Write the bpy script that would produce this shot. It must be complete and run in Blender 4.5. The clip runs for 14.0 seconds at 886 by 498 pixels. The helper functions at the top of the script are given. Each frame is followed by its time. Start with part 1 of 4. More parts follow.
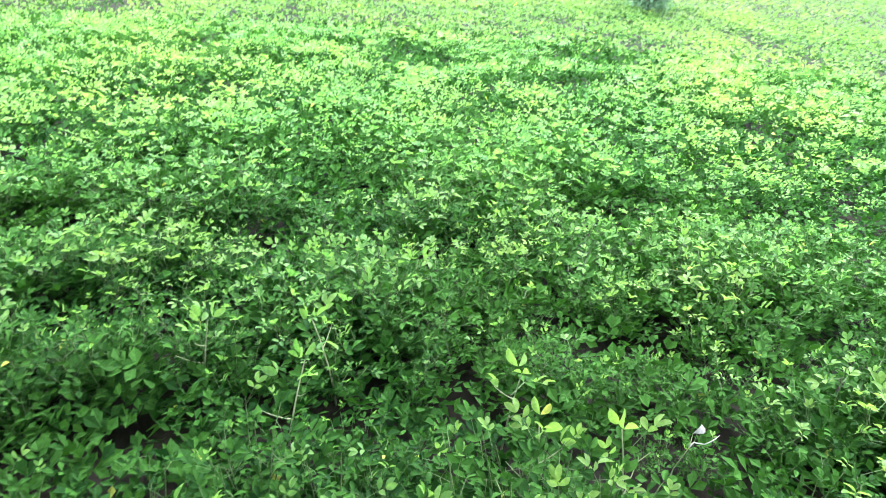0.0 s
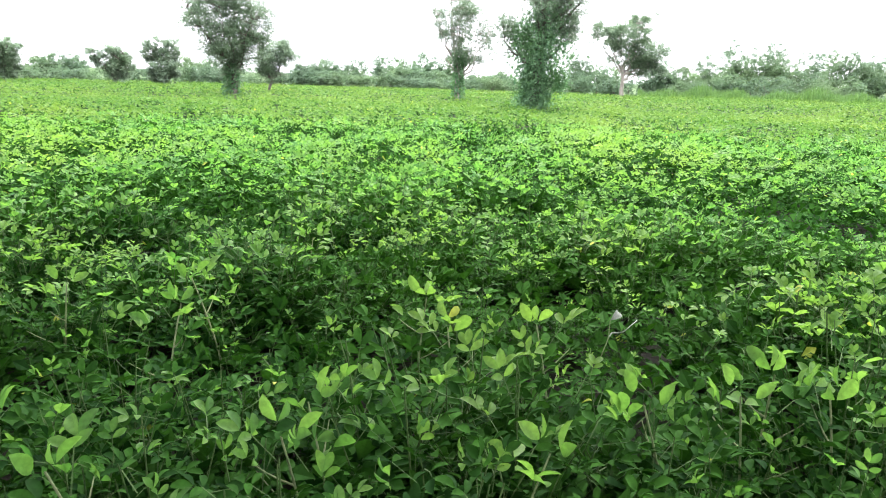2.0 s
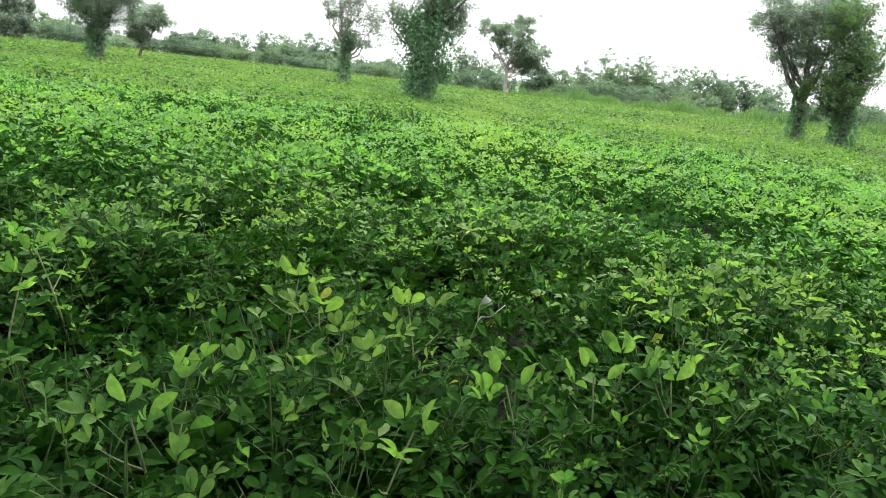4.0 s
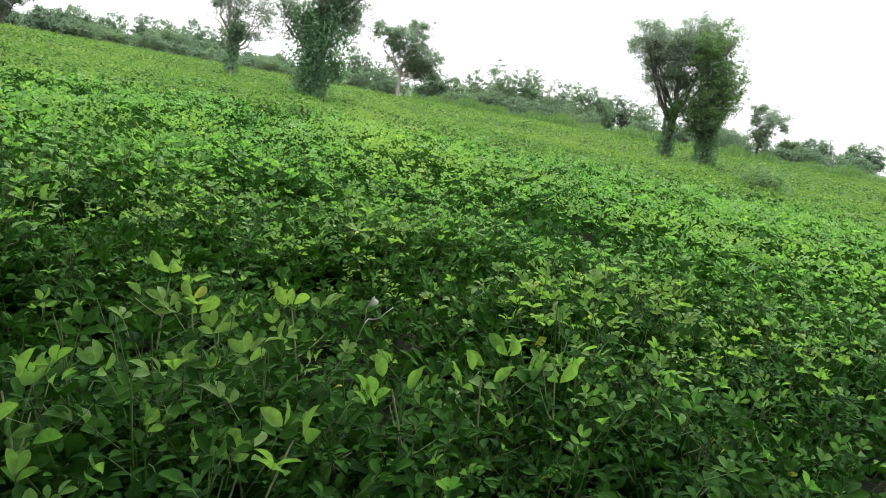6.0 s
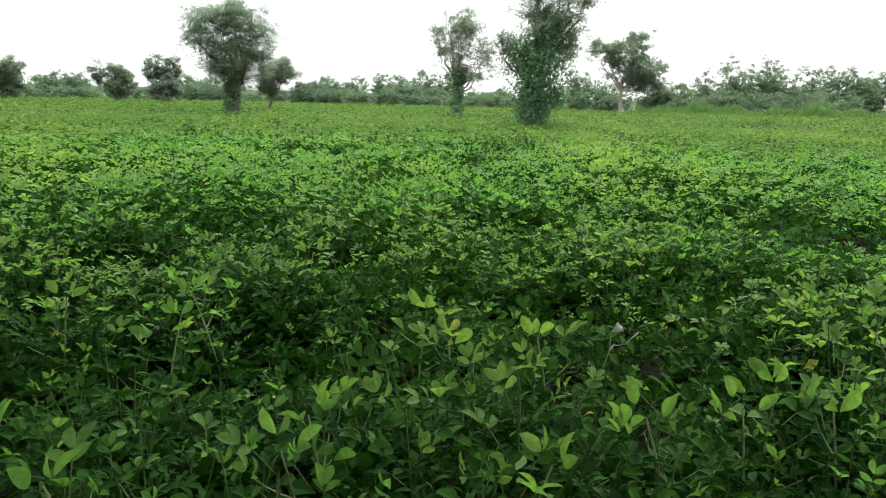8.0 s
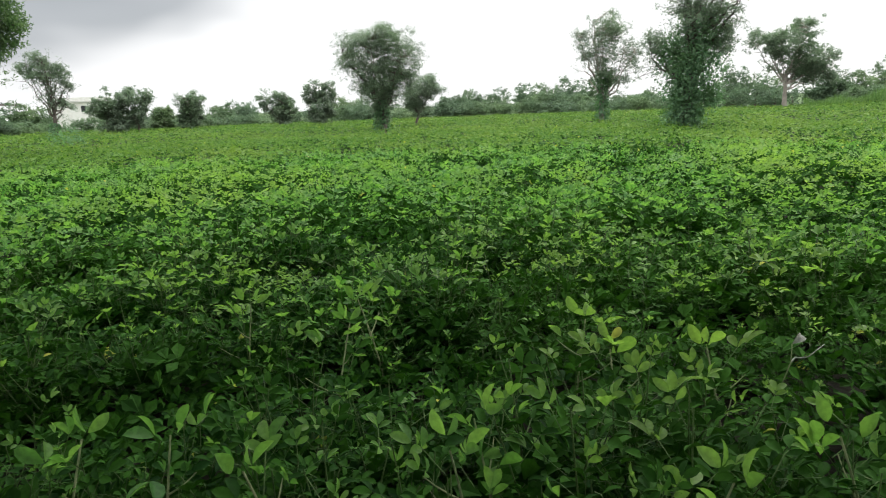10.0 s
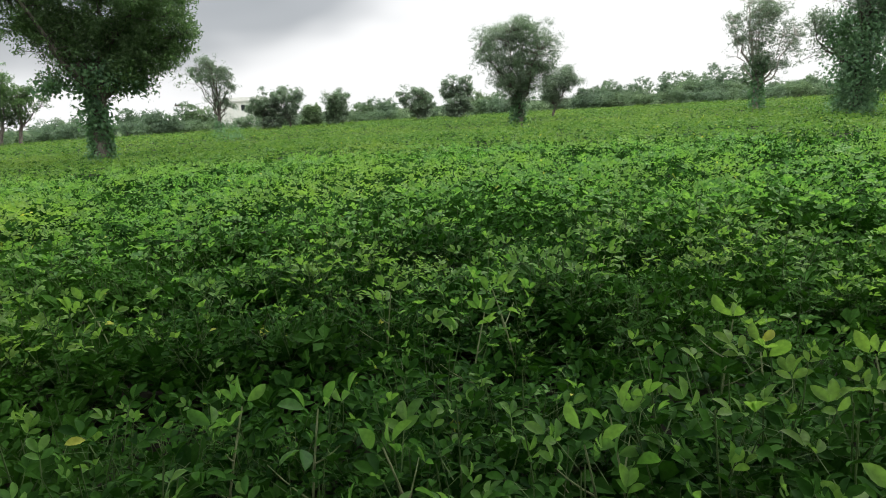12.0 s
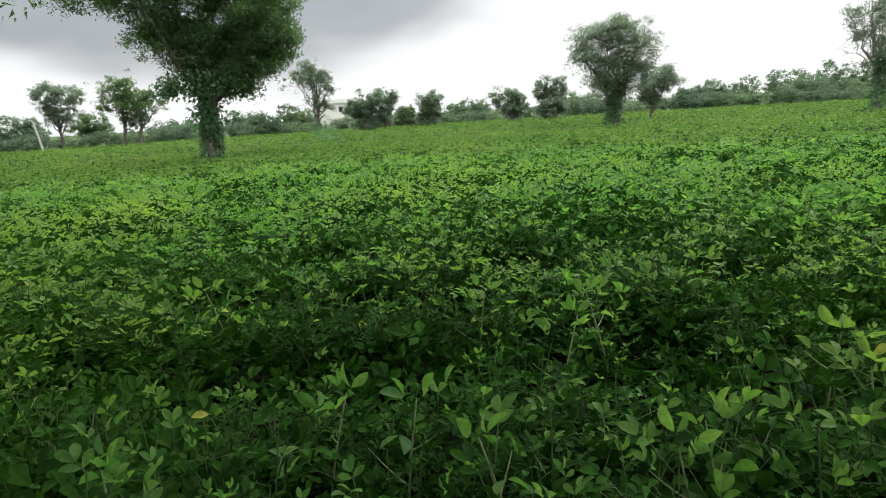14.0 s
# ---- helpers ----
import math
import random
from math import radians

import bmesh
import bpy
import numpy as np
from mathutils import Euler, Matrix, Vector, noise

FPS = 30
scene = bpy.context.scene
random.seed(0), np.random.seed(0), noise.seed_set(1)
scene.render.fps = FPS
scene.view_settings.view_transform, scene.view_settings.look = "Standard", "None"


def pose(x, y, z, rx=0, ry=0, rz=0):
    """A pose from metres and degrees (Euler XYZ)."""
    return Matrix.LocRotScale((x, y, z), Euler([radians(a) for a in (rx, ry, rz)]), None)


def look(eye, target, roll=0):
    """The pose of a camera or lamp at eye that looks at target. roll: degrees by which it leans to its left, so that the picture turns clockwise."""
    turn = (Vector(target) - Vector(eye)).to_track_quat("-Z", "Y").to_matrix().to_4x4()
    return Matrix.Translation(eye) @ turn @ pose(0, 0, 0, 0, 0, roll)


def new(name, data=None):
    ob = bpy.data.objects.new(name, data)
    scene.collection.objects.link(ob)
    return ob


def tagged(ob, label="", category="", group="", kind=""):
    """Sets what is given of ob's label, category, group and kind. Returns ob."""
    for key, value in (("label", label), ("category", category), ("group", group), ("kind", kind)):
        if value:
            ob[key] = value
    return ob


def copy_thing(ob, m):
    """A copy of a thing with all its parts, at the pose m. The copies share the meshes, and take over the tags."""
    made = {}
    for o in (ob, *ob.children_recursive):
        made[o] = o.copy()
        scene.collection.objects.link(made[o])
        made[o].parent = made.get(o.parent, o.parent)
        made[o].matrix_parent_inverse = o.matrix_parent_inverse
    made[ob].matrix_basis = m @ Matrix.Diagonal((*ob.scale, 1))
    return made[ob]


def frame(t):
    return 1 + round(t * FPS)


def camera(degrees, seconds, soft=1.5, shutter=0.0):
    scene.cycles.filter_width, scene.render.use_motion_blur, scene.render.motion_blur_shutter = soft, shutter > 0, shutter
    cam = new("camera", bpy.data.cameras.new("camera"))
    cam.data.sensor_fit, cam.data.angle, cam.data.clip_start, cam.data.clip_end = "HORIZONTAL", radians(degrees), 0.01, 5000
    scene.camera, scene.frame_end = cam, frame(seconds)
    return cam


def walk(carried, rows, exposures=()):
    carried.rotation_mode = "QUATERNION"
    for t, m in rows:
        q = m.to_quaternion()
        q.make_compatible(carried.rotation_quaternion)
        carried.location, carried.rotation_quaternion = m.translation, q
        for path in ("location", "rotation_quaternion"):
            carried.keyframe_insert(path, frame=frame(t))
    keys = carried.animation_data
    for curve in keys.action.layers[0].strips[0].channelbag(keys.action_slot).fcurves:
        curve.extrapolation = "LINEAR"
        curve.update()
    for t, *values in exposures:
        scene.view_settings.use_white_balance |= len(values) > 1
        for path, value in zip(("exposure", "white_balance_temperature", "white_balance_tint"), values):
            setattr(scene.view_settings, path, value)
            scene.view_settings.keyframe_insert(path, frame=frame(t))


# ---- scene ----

# ---------------------------------------------------------------- camera
cam = camera(68.7, 14.0, soft=1.0, shutter=0.2)
PATH = [  # seconds, x, y, z, tilt, lean, turn
    (0.0, -0.000, 0.036, 1.748, 64.05, -4.00, 1.30),
    (0.3, 0.037, 0.060, 1.501, 68.82, -0.71, -0.77),
    (0.5, 0.067, 0.053, 1.268, 70.17, 3.09, -0.71),
    (0.7, 0.080, 0.010, 1.160, 74.20, -1.26, -6.02),
    (0.9, 0.070, 0.005, 1.105, 72.11, -4.90, -7.06),
    (1.0, 0.060, 0.022, 1.074, 76.06, -2.11, -7.71),
    (1.2, 0.075, -0.055, 1.098, 76.88, 0.81, -7.41),
    (1.5, 0.065, -0.088, 1.087, 74.97, -0.91, -5.49),
    (2.0, 0.099, -0.077, 1.087, 75.22, -1.72, -7.54),
    (2.5, 0.113, -0.092, 1.091, 76.34, -2.69, -8.79),
    (3.0, 0.108, -0.086, 1.079, 75.50, -4.38, -12.42),
    (5.5, 0.136, -0.080, 1.066, 75.74, -9.22, -23.27),
    (6.0, 0.135, -0.043, 1.054, 76.47, -10.35, -26.36),
    (6.5, 0.135, -0.022, 1.054, 77.33, -9.16, -24.79),
    (7.0, 0.117, -0.043, 1.054, 76.06, -5.94, -17.34),
    (7.5, 0.106, -0.068, 1.078, 76.25, -3.22, -11.55),
    (10.0, 0.059, -0.091, 1.074, 77.56, 2.09, 4.59),
    (10.5, 0.049, -0.087, 1.075, 77.46, 3.51, 8.76),
    (11.0, 0.047, -0.113, 1.076, 78.40, 4.07, 12.31),
    (11.5, 0.048, -0.104, 1.072, 77.46, 4.03, 14.52),
    (12.0, 0.050, -0.104, 1.070, 77.54, 3.29, 16.29),
    (12.5, 0.044, -0.132, 1.081, 77.68, 3.25, 18.15),
    (13.0, 0.045, -0.134, 1.077, 77.38, 2.81, 21.38),
    (13.5, 0.050, -0.155, 1.082, 77.87, 3.25, 22.35),
    (14.0, 0.049, -0.168, 1.081, 78.10, 3.48, 24.26),
]
EXPOSURES = [(0.0, 2.5, 5650, 20), (0.5, 2.4, 5700, 20), (1.0, 2.2, 5900, 18), (1.5, 1.85, 6100, 16), (3.0, 1.24, 6300, 13), (6.0, 0.72, 6400, 11), (7.5, 0.55, 6450, 10), (10.0, 0.30, 6500, 10), (14.0, 0.22, 6500, 10)]
walk(cam, [(t, pose(x, y, z, a, b, c)) for t, x, y, z, a, b, c in PATH], EXPOSURES)

# ---------------------------------------------------------------- sky and sun
SUN_AZ, SUN_EL = 25.0, 48.0


def way(az, el):
    """Unit vector towards a compass direction: az degrees right of ahead (+y), el degrees up."""
    a, e = radians(az), radians(el)
    return Vector((math.sin(a) * math.cos(e), math.cos(a) * math.cos(e), math.sin(e)))


def build_world():
    w = bpy.data.worlds.new("overcast_sky")
    scene.world = w
    w.use_nodes = True
    nt = w.node_tree
    N, L = nt.nodes, nt.links
    N.clear()
    sky = N.new("ShaderNodeTexSky")
    sky.sky_type, sky.sun_disc = "NISHITA", False
    sky.sun_elevation, sky.sun_rotation = radians(SUN_EL), radians(SUN_AZ)
    sky.dust_density, sky.air_density = 4.0, 1.0
    co = N.new("ShaderNodeTexCoord")
    # broad grey cloud bank with a torn edge
    noise_a = N.new("ShaderNodeTexNoise")
    noise_a.inputs["Scale"].default_value, noise_a.inputs["Detail"].default_value = 2.2, 3.0
    noise_a.inputs["Roughness"].default_value = 0.55
    squash = N.new("ShaderNodeMapping")
    squash.inputs["Scale"].default_value = (1, 1, 2.4)
    L.new(co.outputs["Generated"], squash.inputs["Vector"])
    L.new(squash.outputs[0], noise_a.inputs["Vector"])
    c = way(-40, 24)
    off = N.new("ShaderNodeVectorMath"); off.operation = "SUBTRACT"
    L.new(co.outputs["Generated"], off.inputs[0]); off.inputs[1].default_value = c
    mul = N.new("ShaderNodeVectorMath"); mul.operation = "MULTIPLY"
    L.new(off.outputs[0], mul.inputs[0]); mul.inputs[1].default_value = (1, 1, 1.8)
    ln = N.new("ShaderNodeVectorMath"); ln.operation = "LENGTH"
    L.new(mul.outputs[0], ln.inputs[0])
    add = N.new("ShaderNodeMath"); add.operation = "MULTIPLY_ADD"
    L.new(noise_a.outputs["Fac"], add.inputs[0]); add.inputs[1].default_value = 0.5
    L.new(ln.outputs["Value"], add.inputs[2])
    bank = N.new("ShaderNodeMapRange"); bank.interpolation_type = "SMOOTHSTEP"
    L.new(add.outputs[0], bank.inputs["Value"])
    bank.inputs["From Min"].default_value, bank.inputs["From Max"].default_value = 0.76, 0.93
    bank.inputs["To Min"].default_value, bank.inputs["To Max"].default_value = 1.0, 0.0
    # billows inside the bank
    noise_b = N.new("ShaderNodeTexNoise")
    noise_b.inputs["Scale"].default_value, noise_b.inputs["Detail"].default_value = 2.6, 3.0
    L.new(squash.outputs[0], noise_b.inputs["Vector"])
    grey = N.new("ShaderNodeValToRGB")
    grey.color_ramp.elements[0].position, grey.color_ramp.elements[0].color = 0.30, (4.5, 4.8, 5.1, 1)
    grey.color_ramp.elements[1].position, grey.color_ramp.elements[1].color = 0.72, (6.0, 6.3, 6.6, 1)
    L.new(noise_b.outputs["Fac"], grey.inputs[0])
    mix = N.new("ShaderNodeMix"); mix.data_type = "RGBA"
    L.new(bank.outputs[0], mix.inputs["Factor"])
    mix.inputs[6].default_value = (11.0, 11.1, 11.2, 1)
    L.new(grey.outputs[0], mix.inputs[7])
    veil = N.new("ShaderNodeMix"); veil.data_type = "RGBA"
    veil.inputs["Factor"].default_value = 0.92
    L.new(sky.outputs[0], veil.inputs[6]); L.new(mix.outputs[2], veil.inputs[7])
    sep = N.new("ShaderNodeSeparateXYZ"); L.new(co.outputs["Generated"], sep.inputs[0])
    deck = N.new("ShaderNodeMapRange"); L.new(sep.outputs["Z"], deck.inputs["Value"])
    deck.inputs["From Min"].default_value = 0.35
    deck.inputs["To Min"].default_value, deck.inputs["To Max"].default_value = 0.76, 3.5
    lit = N.new("ShaderNodeVectorMath"); lit.operation = "SCALE"
    L.new(veil.outputs[2], lit.inputs[0]); L.new(deck.outputs[0], lit.inputs["Scale"])
    bg = N.new("ShaderNodeBackground"); bg.inputs["Strength"].default_value = 0.11
    L.new(lit.outputs[0], bg.inputs["Color"])
    out = N.new("ShaderNodeOutputWorld"); L.new(bg.outputs[0], out.inputs["Surface"])


build_world()
sun = new("sun", bpy.data.lights.new("sun", "SUN"))
sun.data.energy, sun.data.angle, sun.data.color = 1.25, radians(25), (1.0, 0.97, 0.9)
sun.matrix_world = look(way(SUN_AZ, SUN_EL) * 50, (0, 0, 0))


# ---------------------------------------------------------------- materials
def rgb(h):
    return (*h, 1.0)


def leaf_material(name, dark, light, through_col, translucent=0.35, rough=0.5, patch=None, patch_scale=0.35, gloss=0.4, sere=0.0):
    """Leaf: colour varies leaf by leaf and in broad patches, light passes through."""
    m = bpy.data.materials.new(name)
    m.use_nodes = True
    nt = m.node_tree
    N, L = nt.nodes, nt.links
    N.clear()
    geo, obj = N.new("ShaderNodeNewGeometry"), N.new("ShaderNodeObjectInfo")
    rnd = N.new("ShaderNodeMath"); rnd.operation = "ADD"
    L.new(geo.outputs["Random Per Island"], rnd.inputs[0]); L.new(obj.outputs["Random"], rnd.inputs[1])
    fr = N.new("ShaderNodeMath"); fr.operation = "FRACT"
    L.new(rnd.outputs[0], fr.inputs[0])
    ramp = N.new("ShaderNodeMix"); ramp.data_type = "RGBA"
    L.new(fr.outputs[0], ramp.inputs["Factor"])
    ramp.inputs[6].default_value, ramp.inputs[7].default_value = rgb(dark), rgb(light)
    col = ramp.outputs[2]
    if patch:
        no = N.new("ShaderNodeTexNoise")
        no.inputs["Scale"].default_value, no.inputs["Detail"].default_value = patch_scale, 3.0
        L.new(geo.outputs["Position"], no.inputs["Vector"])
        mr = N.new("ShaderNodeMapRange")
        L.new(no.outputs["Fac"], mr.inputs["Value"])
        mr.inputs["From Min"].default_value, mr.inputs["From Max"].default_value = 0.46, 0.68
        mr.inputs["To Max"].default_value = 0.75
        mp = N.new("ShaderNodeMix"); mp.data_type = "RGBA"
        L.new(mr.outputs[0], mp.inputs["Factor"]); L.new(col, mp.inputs[6])
        mp.inputs[7].default_value = rgb(patch)
        col = mp.outputs[2]
    if sere:
        gt = N.new("ShaderNodeMath"); gt.operation = "GREATER_THAN"; gt.inputs[1].default_value = 1 - sere
        L.new(fr.outputs[0], gt.inputs[0])
        ye = N.new("ShaderNodeMix"); ye.data_type = "RGBA"
        L.new(gt.outputs[0], ye.inputs["Factor"]); L.new(col, ye.inputs[6])
        ye.inputs[7].default_value = (0.30, 0.33, 0.06, 1)
        col = ye.outputs[2]
    fine = N.new("ShaderNodeTexNoise")
    fine.inputs["Scale"].default_value = 90.0
    L.new(geo.outputs["Position"], fine.inputs["Vector"])
    hsv = N.new("ShaderNodeHueSaturation")
    mr2 = N.new("ShaderNodeMapRange")
    L.new(fine.outputs["Fac"], mr2.inputs["Value"])
    mr2.inputs["From Min"].default_value, mr2.inputs["From Max"].default_value = 0.3, 0.7
    mr2.inputs["To Min"].default_value, mr2.inputs["To Max"].default_value = 0.82, 1.18
    L.new(mr2.outputs[0], hsv.inputs["Value"]); L.new(col, hsv.inputs["Color"])
    bs = N.new("ShaderNodeBsdfPrincipled")
    L.new(hsv.outputs[0], bs.inputs["Base Color"])
    bs.inputs["Roughness"].default_value = rough
    bs.inputs["Specular IOR Level"].default_value = gloss
    tr = N.new("ShaderNodeBsdfTranslucent")
    tint = N.new("ShaderNodeMix"); tint.data_type = "RGBA"; tint.blend_type = "MULTIPLY"
    tint.inputs["Factor"].default_value = 1.0
    L.new(hsv.outputs[0], tint.inputs[6]); tint.inputs[7].default_value = rgb(through_col)
    L.new(tint.outputs[2], tr.inputs["Color"])
    mx = N.new("ShaderNodeMixShader"); mx.inputs[0].default_value = translucent
    L.new(bs.outputs[0], mx.inputs[1]); L.new(tr.outputs[0], mx.inputs[2])
    out = N.new("ShaderNodeOutputMaterial"); L.new(mx.outputs[0], out.inputs["Surface"])
    return m


def rough_material(name, a, b, scale, rough=0.85, bump=0.4, detail=8.0, stretch=(1, 1, 1)):
    m = bpy.data.materials.new(name)
    m.use_nodes = True
    nt = m.node_tree
    N, L = nt.nodes, nt.links
    bs = N["Principled BSDF"]
    co, mp = N.new("ShaderNodeTexCoord"), N.new("ShaderNodeMapping")
    mp.inputs["Scale"].default_value = stretch
    L.new(co.outputs["Object"], mp.inputs["Vector"])
    n1, n2 = N.new("ShaderNodeTexNoise"), N.new("ShaderNodeTexNoise")
    n1.inputs["Scale"].default_value, n1.inputs["Detail"].default_value = scale, detail
    n2.inputs["Scale"].default_value, n2.inputs["Detail"].default_value = scale * 0.13, 3.0
    L.new(mp.outputs[0], n1.inputs["Vector"]); L.new(mp.outputs[0], n2.inputs["Vector"])
    mixf = N.new("ShaderNodeMath"); mixf.operation = "MULTIPLY_ADD"
    L.new(n1.outputs["Fac"], mixf.inputs[0]); mixf.inputs[1].default_value = 0.6
    h = N.new("ShaderNodeMath"); h.operation = "MULTIPLY"; h.inputs[1].default_value = 0.4
    L.new(n2.outputs["Fac"], h.inputs[0]); L.new(h.outputs[0], mixf.inputs[2])
    ramp = N.new("ShaderNodeValToRGB")
    ramp.color_ramp.elements[0].position, ramp.color_ramp.elements[0].color = 0.36, rgb(a)
    ramp.color_ramp.elements[1].position, ramp.color_ramp.elements[1].color = 0.64, rgb(b)
    L.new(mixf.outputs[0], ramp.inputs[0])
    L.new(ramp.outputs[0], bs.inputs["Base Color"])
    bs.inputs["Roughness"].default_value = rough
    bs.inputs["Specular IOR Level"].default_value = 0.12
    bp = N.new("ShaderNodeBump"); bp.inputs["Strength"].default_value = bump; bp.inputs["Distance"].default_value = 0.03
    L.new(n1.outputs["Fac"], bp.inputs["Height"]); L.new(bp.outputs[0], bs.inputs["Normal"])
    return m


# old leaf, darkened beyond its age for the shade inside the plants
LEAF_OLD_SHADED = leaf_material("groundnut_old_shaded_leaf", (0.008, 0.032, 0.006), (0.036, 0.106, 0.014), (1.8, 2.2, 1.0), 0.09, 0.60, (0.044, 0.118, 0.015), 0.30, 0.035, 0.002)
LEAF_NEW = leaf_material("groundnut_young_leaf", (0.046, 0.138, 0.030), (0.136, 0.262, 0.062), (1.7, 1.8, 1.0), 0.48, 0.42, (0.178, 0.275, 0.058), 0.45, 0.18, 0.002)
LEAF_FIELD = leaf_material("groundnut_canopy_leaf", (0.050, 0.122, 0.024), (0.112, 0.205, 0.044), (1.7, 1.8, 1.0), 0.36, 0.50, (0.150, 0.225, 0.048), 0.30, 0.12, 0.004)
STALK = rough_material("pale_hairy_stalk", (0.13, 0.17, 0.075), (0.27, 0.29, 0.16), 60, 0.7, 0.15)
WITHERED = rough_material("withered_leaf", (0.20, 0.21, 0.18), (0.36, 0.36, 0.32), 70, 0.8, 0.3)
STEM = rough_material("groundnut_stem", (0.028, 0.066, 0.018), (0.10, 0.15, 0.05), 60, 0.6, 0.1)
# near black: the shade between the plants is put into the soil colour
SOIL = rough_material("damp_shaded_soil", (0.008, 0.008, 0.005), (0.018, 0.016, 0.010), 9, 0.95, 0.8)
BARK = rough_material("grey_bark", (0.055, 0.048, 0.040), (0.17, 0.15, 0.125), 22, 0.9, 0.9, 8, (1, 1, 0.25))
BARK_PALE = rough_material("pale_bark", (0.20, 0.18, 0.15), (0.36, 0.33, 0.28), 20, 0.9, 0.7, 8, (1, 1, 0.25))
# grey-green leaf, made paler still: distance haze is mixed into the colour
KHEJRI = leaf_material("grey_green_tree_leaf", (0.115, 0.160, 0.115), (0.215, 0.270, 0.195), (1.35, 1.45, 1.2), 0.5, 0.6, (0.12, 0.18, 0.10), 0.6, 0.2)
KHEJRI_DEEP = leaf_material("deep_green_tree_leaf", (0.050, 0.098, 0.044), (0.130, 0.200, 0.090), (1.5, 1.7, 1.05), 0.45, 0.55, (0.085, 0.155, 0.050), 0.8, 0.25)
CREEPER = leaf_material("creeper_leaf", (0.060, 0.130, 0.072), (0.155, 0.255, 0.140), (1.4, 1.7, 1.0), 0.42, 0.5, (0.09, 0.17, 0.075), 1.2, 0.3)
BUSH = leaf_material("bush_leaf", (0.075, 0.120, 0.082), (0.150, 0.208, 0.135), (1.35, 1.5, 1.15), 0.42, 0.6, (0.15, 0.21, 0.10), 0.25, 0.2)
REED = leaf_material("tall_grass_blade", (0.06, 0.13, 0.035), (0.12, 0.21, 0.06), (1.4, 1.5, 1.0), 0.3, 0.6)
PLASTER = rough_material("white_limewash", (0.62, 0.60, 0.56), (0.78, 0.77, 0.74), 4, 0.9, 0.15)
CONCRETE = rough_material("weathered_concrete", (0.42, 0.41, 0.39), (0.60, 0.59, 0.56), 12, 0.9, 0.3)
DARK_WOOD = rough_material("dark_painted_wood", (0.03, 0.035, 0.04), (0.07, 0.07, 0.07), 15, 0.6, 0.2)
BROWN_SHEET = rough_material("rusty_sheet", (0.06, 0.045, 0.035), (0.13, 0.10, 0.08), 8, 0.8, 0.2)


# ---------------------------------------------------------------- mesh helpers
RNG = np.random.default_rng(7)


def array_mesh(name, pieces, materials):
    """One mesh from pieces (vertices n x 3, faces m x k, material index, smooth)."""
    me = bpy.data.meshes.new(name)
    base, vs, loops, starts, mats, smooth, at = 0, [], [], [], [], [], 0
    for v, f, mi, sm in pieces:
        if len(f) == 0:
            continue
        f = np.asarray(f)
        vs.append(np.asarray(v, dtype=np.float32))
        loops.append((f + base).ravel())
        k = f.shape[1]
        starts.append(at + np.arange(len(f)) * k)
        at += f.size
        mats.append(np.broadcast_to(np.asarray(mi, dtype=np.int32), (len(f),)))
        smooth.append(np.full(len(f), sm, dtype=bool))
        base += len(v)
    v, lo, st = np.concatenate(vs), np.concatenate(loops).astype(np.int32), np.concatenate(starts).astype(np.int32)
    me.vertices.add(len(v)); me.vertices.foreach_set("co", v.ravel())
    me.loops.add(len(lo)); me.loops.foreach_set("vertex_index", lo)
    me.polygons.add(len(st)); me.polygons.foreach_set("loop_start", st)
    me.polygons.foreach_set("material_index", np.concatenate(mats))
    me.polygons.foreach_set("use_smooth", np.concatenate(smooth))
    me.update(calc_edges=True)
    for m in materials:
        me.materials.append(m)
    return me


def child(name, mesh, parent, label="", m=None):
    ob = new(name, mesh)
    ob.parent = parent
    if m is not None:
        ob.matrix_basis = m
    if label:
        ob["label"] = label
    return ob


def tube(points, radii, sides=6):
    """A tapered tube along points."""
    p = np.asarray(points, dtype=float)
    t = np.gradient(p, axis=0)
    t /= np.linalg.norm(t, axis=1)[:, None] + 1e-9
    ref = np.where(np.abs(t[:, 2:3]) > 0.9, np.array([[1.0, 0, 0]]), np.array([[0, 0, 1.0]]))
    a = np.cross(t, ref); a /= np.linalg.norm(a, axis=1)[:, None] + 1e-9
    b = np.cross(t, a)
    ang = np.arange(sides) * 2 * np.pi / sides
    ring = a[:, None] * np.cos(ang)[None, :, None] + b[:, None] * np.sin(ang)[None, :, None]
    v = (p[:, None] + ring * np.asarray(radii)[:, None, None]).reshape(-1, 3)
    n = len(p)
    i, j = np.meshgrid(np.arange(n - 1), np.arange(sides), indexing="ij")
    k = (j + 1) % sides
    f = np.stack([i * sides + j, i * sides + k, (i + 1) * sides + k, (i + 1) * sides + j], -1).reshape(-1, 4)
    return v, f


def merge(list_vf):
    """Joins pieces with faces of the same size."""
    vs, fs, b = [], [], 0
    for v, f in list_vf:
        vs.append(v); fs.append(np.asarray(f) + b); b += len(v)
    return np.concatenate(vs), np.concatenate(fs)


def turns(yaw, pitch, roll):
    """Rotation matrices: leaf axis x turned to yaw, raised by pitch, rolled about itself (radians, arrays)."""
    cy, sy, cp, sp, cr, sr = np.cos(yaw), np.sin(yaw), np.cos(pitch), np.sin(pitch), np.cos(roll), np.sin(roll)
    z = np.zeros_like(cy)
    ry = np.stack([np.stack([cy * cp, -sy, -cy * sp], -1), np.stack([sy * cp, cy, -sy * sp], -1), np.stack([sp, z, cp], -1)], -2)
    o = np.ones_like(cy)
    rx = np.stack([np.stack([o, z, z], -1), np.stack([z, cr, -sr], -1), np.stack([z, sr, cr], -1)], -2)
    return ry @ rx


